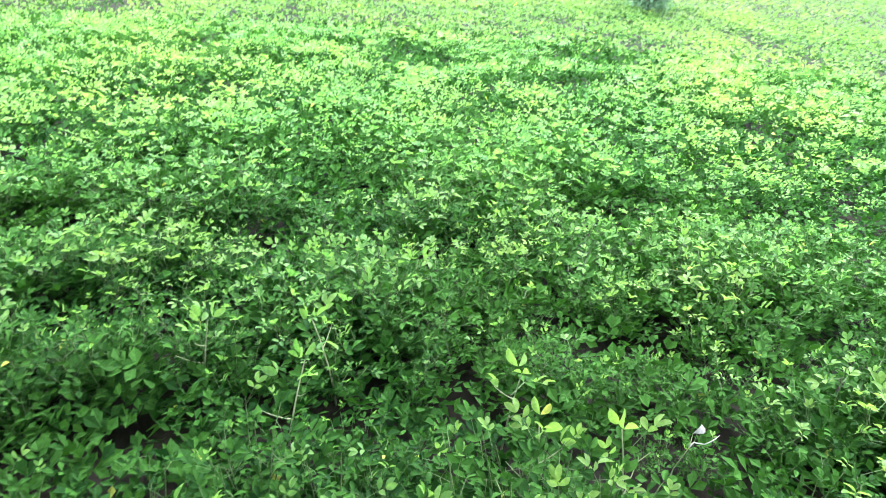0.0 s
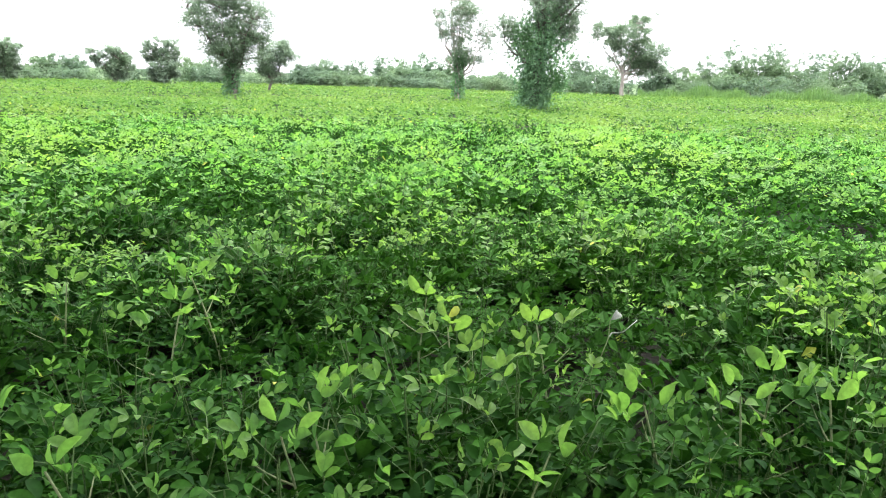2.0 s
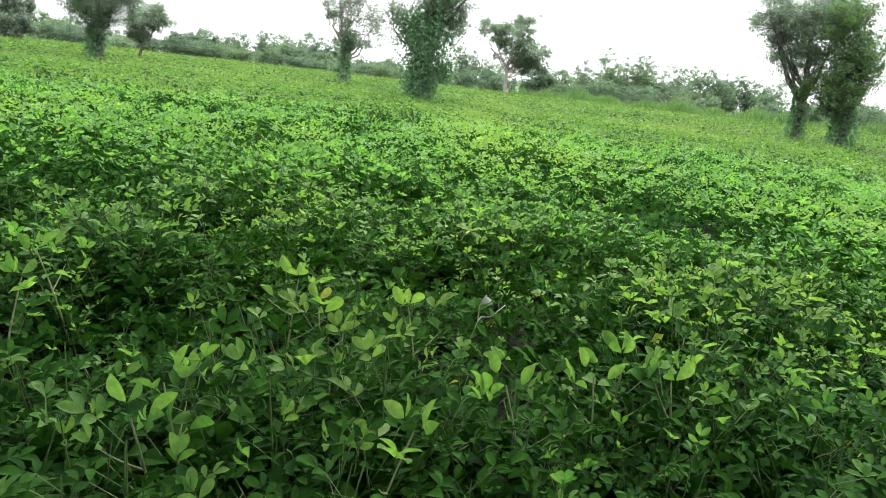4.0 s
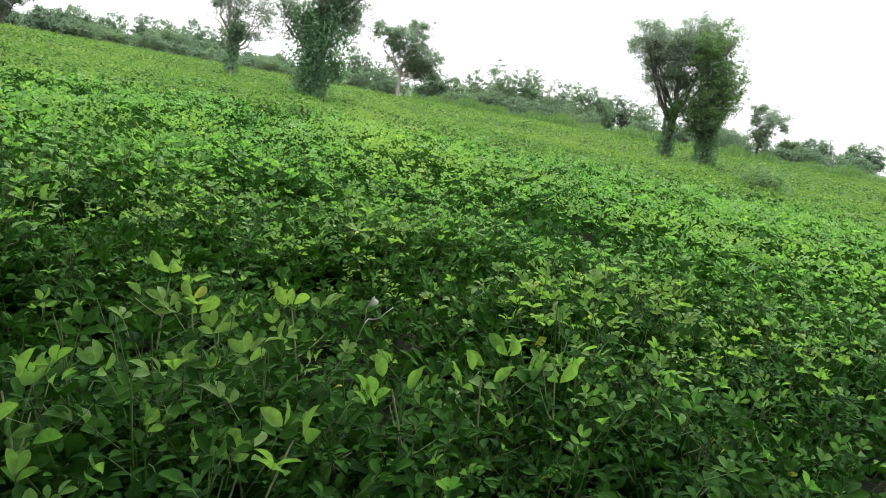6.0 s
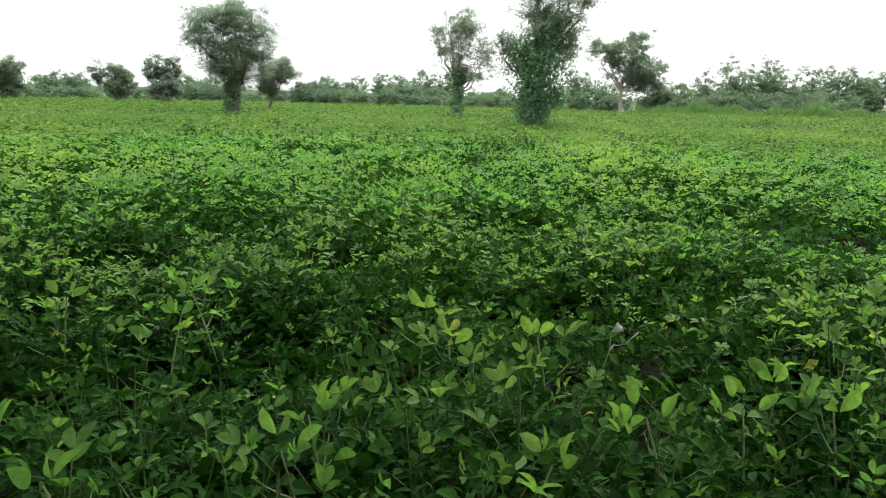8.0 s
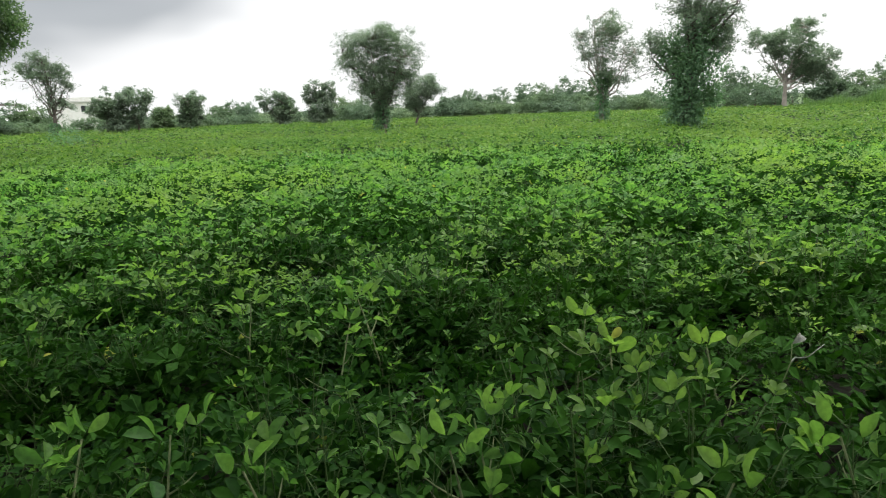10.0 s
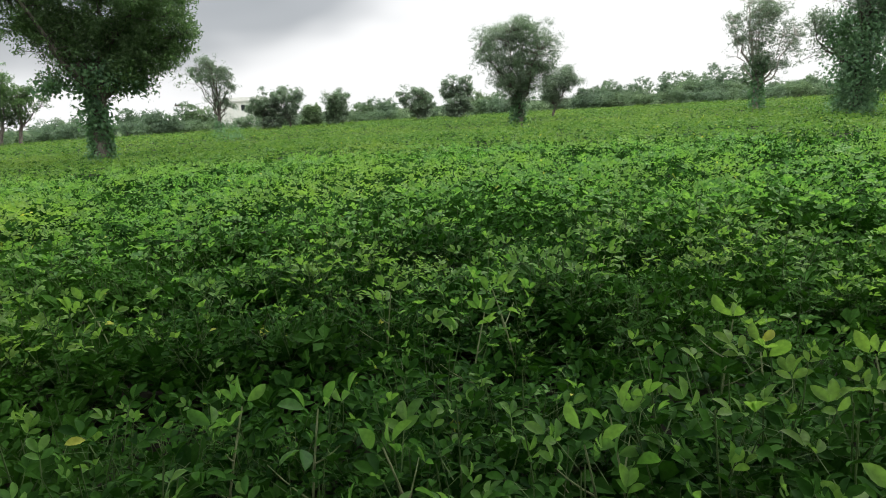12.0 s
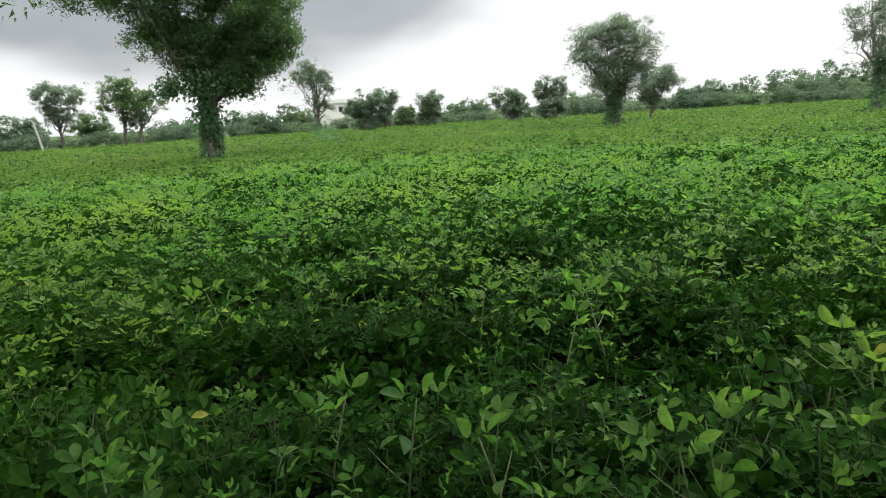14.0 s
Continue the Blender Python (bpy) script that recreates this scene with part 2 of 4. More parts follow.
def scatter(tv, tf, pos, rot, size):
    """Copies of a template, by arrays of places, rotations and sizes."""
    v = np.einsum("nij,kj->nki", rot, tv) * np.asarray(size)[:, None, None] + pos[:, None]
    f = tf[None] + (np.arange(len(pos)) * len(tv))[:, None, None]
    return v.reshape(-1, 3), f.reshape(-1, tf.shape[1])


# ---------------------------------------------------------------- ground
def rise(x, y):
    """Height of the land: level, with a faint swell far off to one side."""
    return 0.85 * np.exp(-(((np.asarray(x) - 56) / 20) ** 2 + ((np.asarray(y) - 36) / 20) ** 2)) \
        + 0.012 * np.sin(np.asarray(x) * 0.9) * np.sin(np.asarray(y) * 0.8 + 1)


def build_ground():
    r = np.concatenate([[0.0], np.geomspace(0.6, 2600, 60)])
    a = np.linspace(0, 2 * np.pi, 97)[:-1]
    rr, aa = np.meshgrid(r[1:], a, indexing="ij")
    x, y = rr * np.cos(aa), rr * np.sin(aa)
    v = np.concatenate([[[0, 0, float(rise(0, 0))]], np.stack([x, y, rise(x, y)], -1).reshape(-1, 3)])
    n, m = rr.shape
    i, j = np.meshgrid(np.arange(n - 1), np.arange(m), indexing="ij")
    k = (j + 1) % m
    q = 1 + np.stack([i * m + j, (i + 1) * m + j, (i + 1) * m + k, i * m + k], -1).reshape(-1, 4)
    j0 = np.arange(m)
    t = np.stack([np.zeros(m, int), 1 + j0, 1 + (j0 + 1) % m], -1)
    grass = rough_material("rough_grassland", (0.050, 0.085, 0.035), (0.095, 0.135, 0.055), 0.9, 0.95, 0.5)
    zone = np.repeat((rr[:-1].mean(1) > 46).astype(int), m)
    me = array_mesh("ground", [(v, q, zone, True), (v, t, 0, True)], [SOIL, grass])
    tagged(new("ground", me), "damp field soil, darkened for shade under the crop, with rough green grassland beyond", "ground", kind="structure")


build_ground()


# ---------------------------------------------------------------- groundnut plants
def leaflet(stations):
    """One leaflet along x, length 1, folded along its midrib; triangles."""
    v = [(0, 0, 0)]
    for t, w, sag in stations:
        up = 0.13 * w
        v += [(t, 0.235 * w, up + sag), (t, 0, sag), (t, -0.235 * w, up + sag)]
    tip = stations[-1][2] - 0.05
    v.append((1.0, 0, tip))
    f = [(0, 2, 1), (0, 3, 2)]
    for s in range(len(stations) - 1):
        b = 1 + 3 * s
        f += [(b, b + 1, b + 4), (b, b + 4, b + 3), (b + 1, b + 2, b + 5), (b + 1, b + 5, b + 4)]
    b, e = 1 + 3 * (len(stations) - 1), len(v) - 1
    f += [(b, b + 1, e), (b + 1, b + 2, e)]
    return np.array(v, float), np.array(f)


LEAFLET_FINE = leaflet([(0.16, 0.50, 0.02), (0.42, 0.97, 0.035), (0.68, 0.96, 0.02), (0.88, 0.58, -0.01)])
LEAFLET_MID = leaflet([(0.30, 0.85, 0.02), (0.74, 0.90, 0.01)])
LEAFLET_FAR = (np.array([(0, 0, 0), (0.6, 0.30, 0.10), (1, 0, 0.0), (0.6, -0.30, 0.10)], float), np.array([(0, 2, 1), (0, 3, 2)]))


LEAFLET_SPECK = (np.array([(0, 0, 0), (0.9, 0.30, 0.06), (0.9, -0.30, 0.06)], float), np.array([(0, 2, 1)]))


def compound_leaf(lf, rng, fold=0.28, petiole=True):
    """Four leaflets in two pairs on a short stalk, about 1 unit long each; (vertices, triangles, count of leaflet faces)."""
    yaw = np.array([0.42, -0.42, 1.25, -1.25]) + rng.normal(0, 0.14, 4)
    pitch = np.full(4, fold) + rng.normal(0, 0.14, 4)
    roll = np.array([-0.25, 0.25, -0.3, 0.3]) + rng.normal(0, 0.18, 4)
    pos = np.array([(0.45, 0.02, 0), (0.45, -0.02, 0), (0, 0.02, 0), (0, -0.02, 0)], float)
    size = np.array([1.0, 1.0, 0.86, 0.86]) * rng.uniform(0.92, 1.08, 4)
    v, f = scatter(lf[0], lf[1], pos, turns(yaw, pitch, roll), size)
    n = len(f)
    if petiole:
        s = np.array([(-1.3, 0.03, -0.75), (-1.3, -0.03, -0.75), (0, 0.025, 0), (0, -0.025, 0), (0.5, 0.0, 0.0)], float)
        sf = np.array([(0, 1, 3), (0, 3, 2), (2, 3, 4)])
        f = np.concatenate([f, sf + len(v)])
        v = np.concatenate([v, s])
    return v, f, n


def plant_plan(rng, stems=7, nodes=5, height=0.42, spread=0.20, low=0.34, pale=0):
    """Stem curves and leaf seats of one bushy plant with a few shoots that stand clear of it."""
    curves, seats = [], []
    for s in range(stems):
        phi = 2 * np.pi * s / stems + rng.normal(0, 0.4)
        h = height * (1.0 if s == 0 else rng.uniform(0.55, 0.97))
        r = spread * (0.2 if s == 0 else rng.uniform(0.45, 1.1))
        u = np.linspace(0, 1, 6)
        bend = rng.normal(0, 0.3)
        pts = np.stack([r * u ** 0.85 * np.cos(phi + bend * u), r * u ** 0.85 * np.sin(phi + bend * u), h * u ** 1.05], -1)
        curves.append((pts, np.linspace(0.0030, 0.0014, 6)))
        side = rng.uniform(0, 2 * np.pi)
        for k in range(nodes):
            w = low + (0.86 - low) * (k + rng.uniform(0.2, 0.95)) / (nodes - 1) if k < nodes - 1 else rng.uniform(0.94, 1.0)
            p = np.array([np.interp(w, u, pts[:, c]) for c in range(3)])
            side += 2.4 + rng.normal(0, 0.3)
            top = k >= nodes - 1
            yaw = side if not top else phi + rng.normal(0, 1.2)
            pitch = rng.normal(0.10, 0.30) if not top else rng.normal(0.55, 0.35)
            size = rng.uniform(0.029, 0.046) * (0.8 if top else 1.0)
            stalk = 1.5 * size * (0.7 if top else 1.0)
            q = p + np.array([np.cos(yaw) * stalk, np.sin(yaw) * stalk, stalk * rng.uniform(0.45, 0.9)])
            # pale colour only near the top; lower leaves take the shade-darkened tone
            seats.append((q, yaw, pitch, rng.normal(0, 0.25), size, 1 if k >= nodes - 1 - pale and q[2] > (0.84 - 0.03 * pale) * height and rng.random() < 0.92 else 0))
    return curves, seats


LEAF_MESHES = []
for i in range(10):
    g = np.random.default_rng(40 + i)
    v, f, n = compound_leaf(LEAFLET_FINE, g, 0.35 + 0.09 * (i % 5) if i < 5 else 0.02 + 0.08 * (i % 5))
    idx = np.zeros(len(f), int); idx[n:] = 1
    LEAF_MESHES.append(array_mesh("leaf", [(v, f, idx, True)], [LEAF_NEW if i < 5 else LEAF_OLD_SHADED, STEM]))


TIP_PAIRS = []
for i in range(4):
    g = np.random.default_rng(60 + i)
    v, f = scatter(*LEAFLET_FINE, np.array([(0.05, 0.03, 0), (0.05, -0.03, 0)]), turns(np.array([0.55, -0.5]) + g.normal(0, 0.12, 2), g.normal(0.15, 0.2, 2), np.array([-0.5, 0.5]) + g.normal(0, 0.3, 2)), np.array([1.25, 1.05]))
    TIP_PAIRS.append(array_mesh("leaf", [(v, f, 0, True)], [LEAF_NEW]))


def groundnut_plant(seed, pale=0):
    """One plant: empty > stems, foliage, and each upper leaf."""
    g = np.random.default_rng(seed)
    top = tagged(new("groundnut_plant"), "bushy green groundnut plant with pale young leaves on top", "plant", "groundnut plants in the field")
    curves, seats = plant_plan(g, 9, 8, g.uniform(0.36, 0.44), g.uniform(0.18, 0.23), 0.18, pale)
    for p, r in curves[:4]:
        child("stem", array_mesh("stem", [(*tube(p, r, 4), 0, True)], [STEM]), top)
    sv, sf = merge([tube(p, r, 3) for p, r in curves[4:]])
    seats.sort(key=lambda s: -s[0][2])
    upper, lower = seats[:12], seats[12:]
    pieces = [(sv, sf, 2, True)]
    half = len(lower) // 3
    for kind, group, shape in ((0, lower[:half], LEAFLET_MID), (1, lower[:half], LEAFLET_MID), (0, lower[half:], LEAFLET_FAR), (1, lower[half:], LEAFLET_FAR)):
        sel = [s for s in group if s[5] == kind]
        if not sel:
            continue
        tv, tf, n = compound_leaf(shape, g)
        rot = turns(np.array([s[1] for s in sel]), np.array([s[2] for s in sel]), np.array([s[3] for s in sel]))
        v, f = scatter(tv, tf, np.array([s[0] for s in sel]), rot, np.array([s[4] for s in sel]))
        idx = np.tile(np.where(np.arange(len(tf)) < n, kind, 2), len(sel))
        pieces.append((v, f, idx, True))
    child("foliage", array_mesh("foliage", pieces, [LEAF_OLD_SHADED, LEAF_NEW, STEM]), top)
    for s in upper:
        rot = turns(np.array([s[1]]), np.array([s[2]]), np.array([s[3]]))[0]
        m = Matrix.Translation(s[0]) @ Matrix(rot.tolist()).to_4x4() @ Matrix.Scale(s[4], 4)
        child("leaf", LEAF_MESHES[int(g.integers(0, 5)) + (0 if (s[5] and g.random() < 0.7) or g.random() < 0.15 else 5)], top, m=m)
    return top


# furrows between the nearest rows: distance ahead, bow, from x, to x, half-width
FURROWS = [(1.86, 0.13, -2.6, 1.5, 0.27), (2.48, -0.03, 0.0, 3.2, 0.19), (2.75, 0.10, -3.5, -0.7, 0.17), (3.30, 0.05, -1.8, 0.3, 0.19), (4.0, -0.02, 0.4, 3.4, 0.20), (4.4, 0.04, -4.5, -1.2, 0.18)]
# thin spots further out: x, y, half-widths
HOLLOWS = [(-5.1, 6.3, 0.75, 0.42), (-0.2, 8.6, 0.6, 0.5), (1.0, 7.4, 0.5, 0.4), (3.1, 6.1, 0.4, 0.32), (4.0, 5.75, 0.4, 0.3), (-5.8, 11.1, 0.7, 0.6), (2.0, 9.6, 0.8, 0.5), (-2.4, 7.8, 0.6, 0.4)]


def furrow(x, y):
    """0 on the rows, 1 along the floor of a furrow or thin spot."""
    deep = np.zeros_like(x)
    for y0, bow, x0, x1, w in FURROWS:
        mid = y0 - np.clip(bow * (x - 0.3) ** 2, -0.3, 0.6) + 0.05 * np.sin(x * 3.1 + y0 * 5)
        ends = np.clip((x - x0) / 0.4, 0, 1) * np.clip((x1 - x) / 0.4, 0, 1)
        deep = np.maximum(deep, np.exp(-((y - mid) / w) ** 2) * ends)
    for hx, hy, a, b in HOLLOWS:
        deep = np.maximum(deep, np.clip(1.8 * np.exp(-((x - hx) / a) ** 2 - ((y - hy) / b) ** 2), 0, 1))
    return deep


def stand(x, y):
    """How well the crop stands at a place: about 1 on a row, less in furrows and thin spots."""
    far = np.hypot(x, y)
    lump = np.array([noise.noise((a * 0.8, b * 1.5, 3.0)) for a, b in zip(x, y)])
    mound = np.array([noise.noise((a * 1.7, b * 2.1, 5.0)) for a, b in zip(x, y)])
    wide = np.array([noise.noise((a * 0.22, b * 0.22, 9.0)) for a, b in zip(x, y)])
    gap = np.array([noise.noise((a * 0.75, b * 0.95, 17.0)) for a, b in zip(x, y)])
    away = np.clip((far - 2.6) / 2, 0, 1)
    even = np.clip((24 - far) / 12, 0.4, 1)
    hole = np.clip((gap - 0.30) / 0.10, 0, 1) * away * even
    tops = 1.04 + even * ((0.22 + 0.10 * away) * lump + (0.32 + 0.28 * away) * mound) + 0.10 * wide
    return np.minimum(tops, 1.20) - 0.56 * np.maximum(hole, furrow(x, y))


def lay_out(r0, r1, step, rng, a0=-66, a1=66):
    """Plant places in a ring sector ahead of the camera, jittered."""
    gx = np.arange(-r1, r1, step)
    x, y = np.meshgrid(gx, gx)
    x = (x + rng.uniform(-0.42, 0.42, x.shape) * step).ravel()
    y = (y + rng.uniform(-0.42, 0.42, y.shape) * step).ravel()
    d, a = np.hypot(x, y + 0.1), np.degrees(np.arctan2(x, y + 0.1))
    ok = (d >= r0) & (d < r1) & (a > a0) & (a < a1)
    return x[ok], y[ok]


def plant_near():
    g = np.random.default_rng(5)
    x, y = lay_out(0.80, 5.2, 0.25, g)
    order = np.argsort(np.hypot(x, y))
    x, y = x[order], y[order]
    # nearest plants get few pale leaves, those beyond more: near shade as leaf colour
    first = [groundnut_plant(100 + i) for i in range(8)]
    lit_pale = [groundnut_plant(140 + i, 4) for i in range(6)]
    s = stand(x, y)
    hold, placed = [], []
    used = 0
    for a, b, q, r in zip(x, y, s, furrow(x, y)):
        if r > 0.5 and g.random() < 0.75:
            continue
        if used >= 300:
            hold.append((a, b, q))
            continue
        z = float(rise(a, b)) - 0.01
        m = pose(a, b, z, g.normal(0, 4), g.normal(0, 4), g.uniform(0, 360)) @ Matrix.Scale(float(np.clip(q, 0.5, 1.22)), 4)
        kin = first if math.hypot(a, b) < 2.5 + 0.4 * math.sin(3 * a) else lit_pale
        spare = [p for p in kin if p not in placed]
        if spare:
            spare[0].matrix_basis = m
            placed.append(spare[0])
        else:
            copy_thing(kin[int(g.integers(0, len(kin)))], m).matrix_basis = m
        used += 1
    return hold


def plant_template(seed, lf, stems, nodes, size, height=0.39, spread=0.2, petiole=False, low=0.34, shade=False, young=1.0, pale=0, pair=False):
    g = np.random.default_rng(seed)
    curves, seats = plant_plan(g, stems, nodes, height, spread, low, pale)
    tv, tf, n = compound_leaf(lf, g, petiole=petiole)
    if pair:
        tv, tf = tv[:2 * len(lf[0])], tf[:2 * len(lf[1])]
    rot = turns(np.array([s[1] for s in seats]), np.array([s[2] for s in seats]), np.array([s[3] for s in seats]))
    v, f = scatter(tv, tf, np.array([s[0] for s in seats]), rot, np.array([s[4] for s in seats]) * size)
    # with shade set, every leaf takes the dark tone that stands for shade
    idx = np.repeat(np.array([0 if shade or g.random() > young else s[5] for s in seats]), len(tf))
    return v, f, idx


def crop_stuff(label, x, y, templates, rng, scale=1.0, least=0.46, upper=None):
    """A stretch of crop too thick to count, as one mesh."""
    s = stand(x, y) * scale
    pick = rng.integers(0, len(templates), len(x))
    pieces = []
    for k, (tv, tf, idx) in enumerate(templates):
        i = np.nonzero(pick == k)[0]
        if len(i) == 0:
            continue
        pos = np.stack([x[i], y[i], rise(x[i], y[i]) - 0.01], -1)
        # plants in dips get only the dark leaf, so shade there is coloured in
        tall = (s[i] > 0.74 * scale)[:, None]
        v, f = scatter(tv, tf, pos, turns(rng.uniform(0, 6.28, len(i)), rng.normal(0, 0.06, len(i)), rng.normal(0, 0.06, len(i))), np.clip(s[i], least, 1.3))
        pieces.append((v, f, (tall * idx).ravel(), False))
    ob = new("groundnut_crop", array_mesh("groundnut_crop", pieces, [LEAF_OLD_SHADED, upper or LEAF_NEW]))
    return tagged(ob, label, "crop", kind="stuff")


def tall_shoot(seed):
    """A shoot that stands clear of the canopy, with large pale leaves near its tip."""
    g = np.random.default_rng(seed)
    top = tagged(new("groundnut_plant"), "tall groundnut shoot with large pale leaves above the canopy", "plant", "groundnut plants in the field")
    u = np.linspace(0, 1, 7)
    lean, phi = g.uniform(0.03, 0.12), g.uniform(0, 6.28)
    pts = np.stack([lean * u ** 1.5 * np.cos(phi), lean * u ** 1.5 * np.sin(phi), 0.42 * u], -1)
    child("stem", array_mesh("stem", [(*tube(pts, np.linspace(0.0042, 0.0020, 7), 6), 0, True)], [STALK]), top, "pale hairy upright stem")
    for w, out in ((0.45, 0.11), (0.68, 0.08)):
        p = np.array([np.interp(w, u, pts[:, c]) for c in range(3)])
        b = g.uniform(0, 6.28)
        arm = np.stack([p + t * np.array([out * np.cos(b), out * np.sin(b), out * (0.55 + 0.25 * t)]) for t in (0, 0.35, 0.7, 1.0)])
        child("side_branch", array_mesh("side_branch", [(*tube(arm, (0.0026, 0.0021, 0.0016, 0.0011), 5), 0, True)], [STALK]), top)
    side = g.uniform(0, 6.28)
    for k, w in enumerate((0.5, 0.62, 0.74, 0.86, 0.95, 1.0)):
        p = np.array([np.interp(w, u, pts[:, c]) for c in range(3)])
        side += 2.4 + g.normal(0, 0.3)
        size = g.uniform(0.048, 0.062) * (0.8 if k == 5 else 1.0)
        stalk = size * (1.3 if k < 4 else 0.5)
        pitch = g.normal(0.35, 0.2) if k < 4 else g.normal(0.95, 0.2)
        q = p + np.array([np.cos(side) * stalk, np.sin(side) * stalk, stalk * 0.75])
        m = Matrix.Translation(q) @ Matrix(turns(np.array([side]), np.array([pitch]), np.array([g.normal(0, 0.2)]))[0].tolist()).to_4x4() @ Matrix.Scale(size, 4)
        shape = TIP_PAIRS[int(g.integers(0, 4))] if k in (2, 4, 5) else LEAF_MESHES[int(g.integers(0, 5)) + (0 if k > 2 else 5)]
        child("leaf", shape, top, m=m)
    return top


def dry_twig(x, y):
    """A bare withered twig with one pale curled leaf, standing out of the crop."""
    top = tagged(new("dry_twig"), "bare withered twig with a pale curled dry leaf", "twig")
    top.matrix_basis = pose(x, y, float(rise(x, y)) + 0.12)
    u = np.linspace(0, 1, 7)
    main = np.stack([0.035 * u + 0.006 * np.sin(u * 9), 0.01 * np.sin(u * 6), 0.30 * u], -1)
    child("stem", array_mesh("stem", [(*tube(main, np.linspace(0.0028, 0.0012, 7), 5), 0, True)], [STALK]), top)
    arm = main[5] + np.stack([0.085 * u, 0.01 * np.sin(u * 7), 0.055 * u ** 1.3 + 0.006 * np.sin(u * 11)], -1)
    child("side_branch", array_mesh("side_branch", [(*tube(arm, np.linspace(0.0024, 0.0010, 7), 5), 0, True)], [WITHERED]), top)
    v, f = LEAFLET_FINE
    v = v * np.array([1, 1.3, 1]) + np.stack([0 * v[:, 0], 0 * v[:, 0], 0.35 * np.sin(v[:, 0] * 3) + 1.6 * v[:, 1] ** 2], -1)
    rot = Matrix(turns(np.array([0.6]), np.array([0.5]), np.array([0.9]))[0].tolist()).to_4x4()
    child("dry_leaf", array_mesh("dry_leaf", [(v, f, 0, True)], [WITHERED]), top, "pale grey curled dry leaf", Matrix.Translation(main[6]) @ rot @ Matrix.Scale(0.040, 4))


HOLD = plant_near()
SHOOTS = [(0.66, 1.53), (0.30, 1.92), (0.80, 1.07), (1.00, 1.14), (1.24, 1.14), (0.00, 1.15), (0.37, 0.97), (0.38, 1.54), (1.15, 1.32),
          (-0.12, 2.64), (-0.91, 1.07), (0.06, 1.13), (-0.35, 1.02), (-1.08, 0.60), (-1.88, 1.83), (-0.69, 1.10), (-0.48, 1.80), (-0.89, 2.12), (-0.36, 2.12)]
G2 = np.random.default_rng(21)
kinds = [tall_shoot(300 + i) for i in range(6)]
for i, (a, b) in enumerate(SHOOTS):
    m = pose(a, b, float(rise(a, b)) - 0.01, 0, 0, G2.uniform(0, 360))
    if i < len(kinds):
        kinds[i].matrix_basis = m
    else:
        copy_thing(kinds[i % len(kinds)], m)
dry_twig(0.79, 1.60)
if HOLD:
    hx, hy, _ = (np.array(c) for c in zip(*HOLD))
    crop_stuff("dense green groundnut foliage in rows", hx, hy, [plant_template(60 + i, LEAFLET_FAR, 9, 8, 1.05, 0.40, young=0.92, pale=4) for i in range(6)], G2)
x1, y1 = lay_out(0.6, 5.2, 0.21, G2)
keep = (furrow(x1, y1) < 0.6) | (G2.random(len(x1)) < 0.5)
x1, y1 = x1[keep], y1[keep]
# under layer only in the dark leaf, its colour standing in for shade
crop_stuff("lower groundnut foliage under the canopy, in the shade-darkened leaf colour", x1, y1, [plant_template(50 + i, LEAFLET_FAR, 6, 4, 1.9, 0.22, 0.24, low=0.25, shade=True) for i in range(5)], G2, 1.0, 0.85)
x2, y2 = lay_out(5.2, 7.6, 0.255, G2)
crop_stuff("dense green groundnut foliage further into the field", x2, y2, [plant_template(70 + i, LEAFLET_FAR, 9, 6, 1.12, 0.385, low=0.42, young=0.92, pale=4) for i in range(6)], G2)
x2, y2 = lay_out(5.2, 12.0, 0.32, G2)
crop_stuff("lower groundnut foliage in mid field, in the shade-darkened leaf colour", x2, y2, [plant_template(55 + i, LEAFLET_SPECK, 5, 2, 2.7, 0.20, 0.26, low=0.35, shade=True) for i in range(4)], G2, 1.0, 0.85)
x2, y2 = lay_out(7.6, 11.0, 0.255, G2)
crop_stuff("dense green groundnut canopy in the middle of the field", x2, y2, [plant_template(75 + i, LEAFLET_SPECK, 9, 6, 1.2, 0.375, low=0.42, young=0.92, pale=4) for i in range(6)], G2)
x3, y3 = lay_out(11.0, 22.0, 0.30, G2, -64, 64)
crop_stuff("closed green groundnut canopy with yellowish patches", x3, y3, [plant_template(80 + i, LEAFLET_SPECK, 7, 4, 1.45, 0.36, 0.2, low=0.5, young=0.97, pale=6, pair=True) for i in range(5)], G2, upper=LEAF_FIELD)
x5, y5 = lay_out(0.75, 1.9, 0.26, G2, 63, 84)
x6, y6 = lay_out(0.75, 1.9, 0.26, G2, -84, -63)
crop_stuff("groundnut crop at the near edge of the field", np.concatenate([x5, x6]), np.concatenate([y5, y6]),
           [plant_template(110 + i, LEAFLET_MID, 8, 6, 1.0, 0.38, 0.21, petiole=False, low=0.2) for i in range(4)], G2)
for r0, r1, step, size in ((1.9, 7.0, 0.36, 1.7), (7.0, 30.0, 0.8, 3.6)):
    x5, y5 = lay_out(r0, r1, step, G2, 63, 180)
    x6, y6 = lay_out(r0, r1, step, G2, -180, -63)
    crop_stuff("open groundnut crop over the rest of the field", np.concatenate([x5, x6]), np.concatenate([y5, y6]),
               [plant_template(95 + i, LEAFLET_SPECK, 6 if r0 < 2 else 4, 4 if r0 < 2 else 2, size, 0.36, 0.24 * size / 1.7, low=0.3, pale=1) for i in range(4)], G2)
x4, y4 = lay_out(22.0, 47.0, 0.42, G2, -62, 62)
crop_stuff("distant level groundnut canopy", x4, y4, [plant_template(90 + i, LEAFLET_SPECK, 5, 3, 1.7, 0.34, 0.26, low=0.7, young=0.97, pale=6, pair=True) for i in range(8)], G2, upper=LEAF_FIELD)


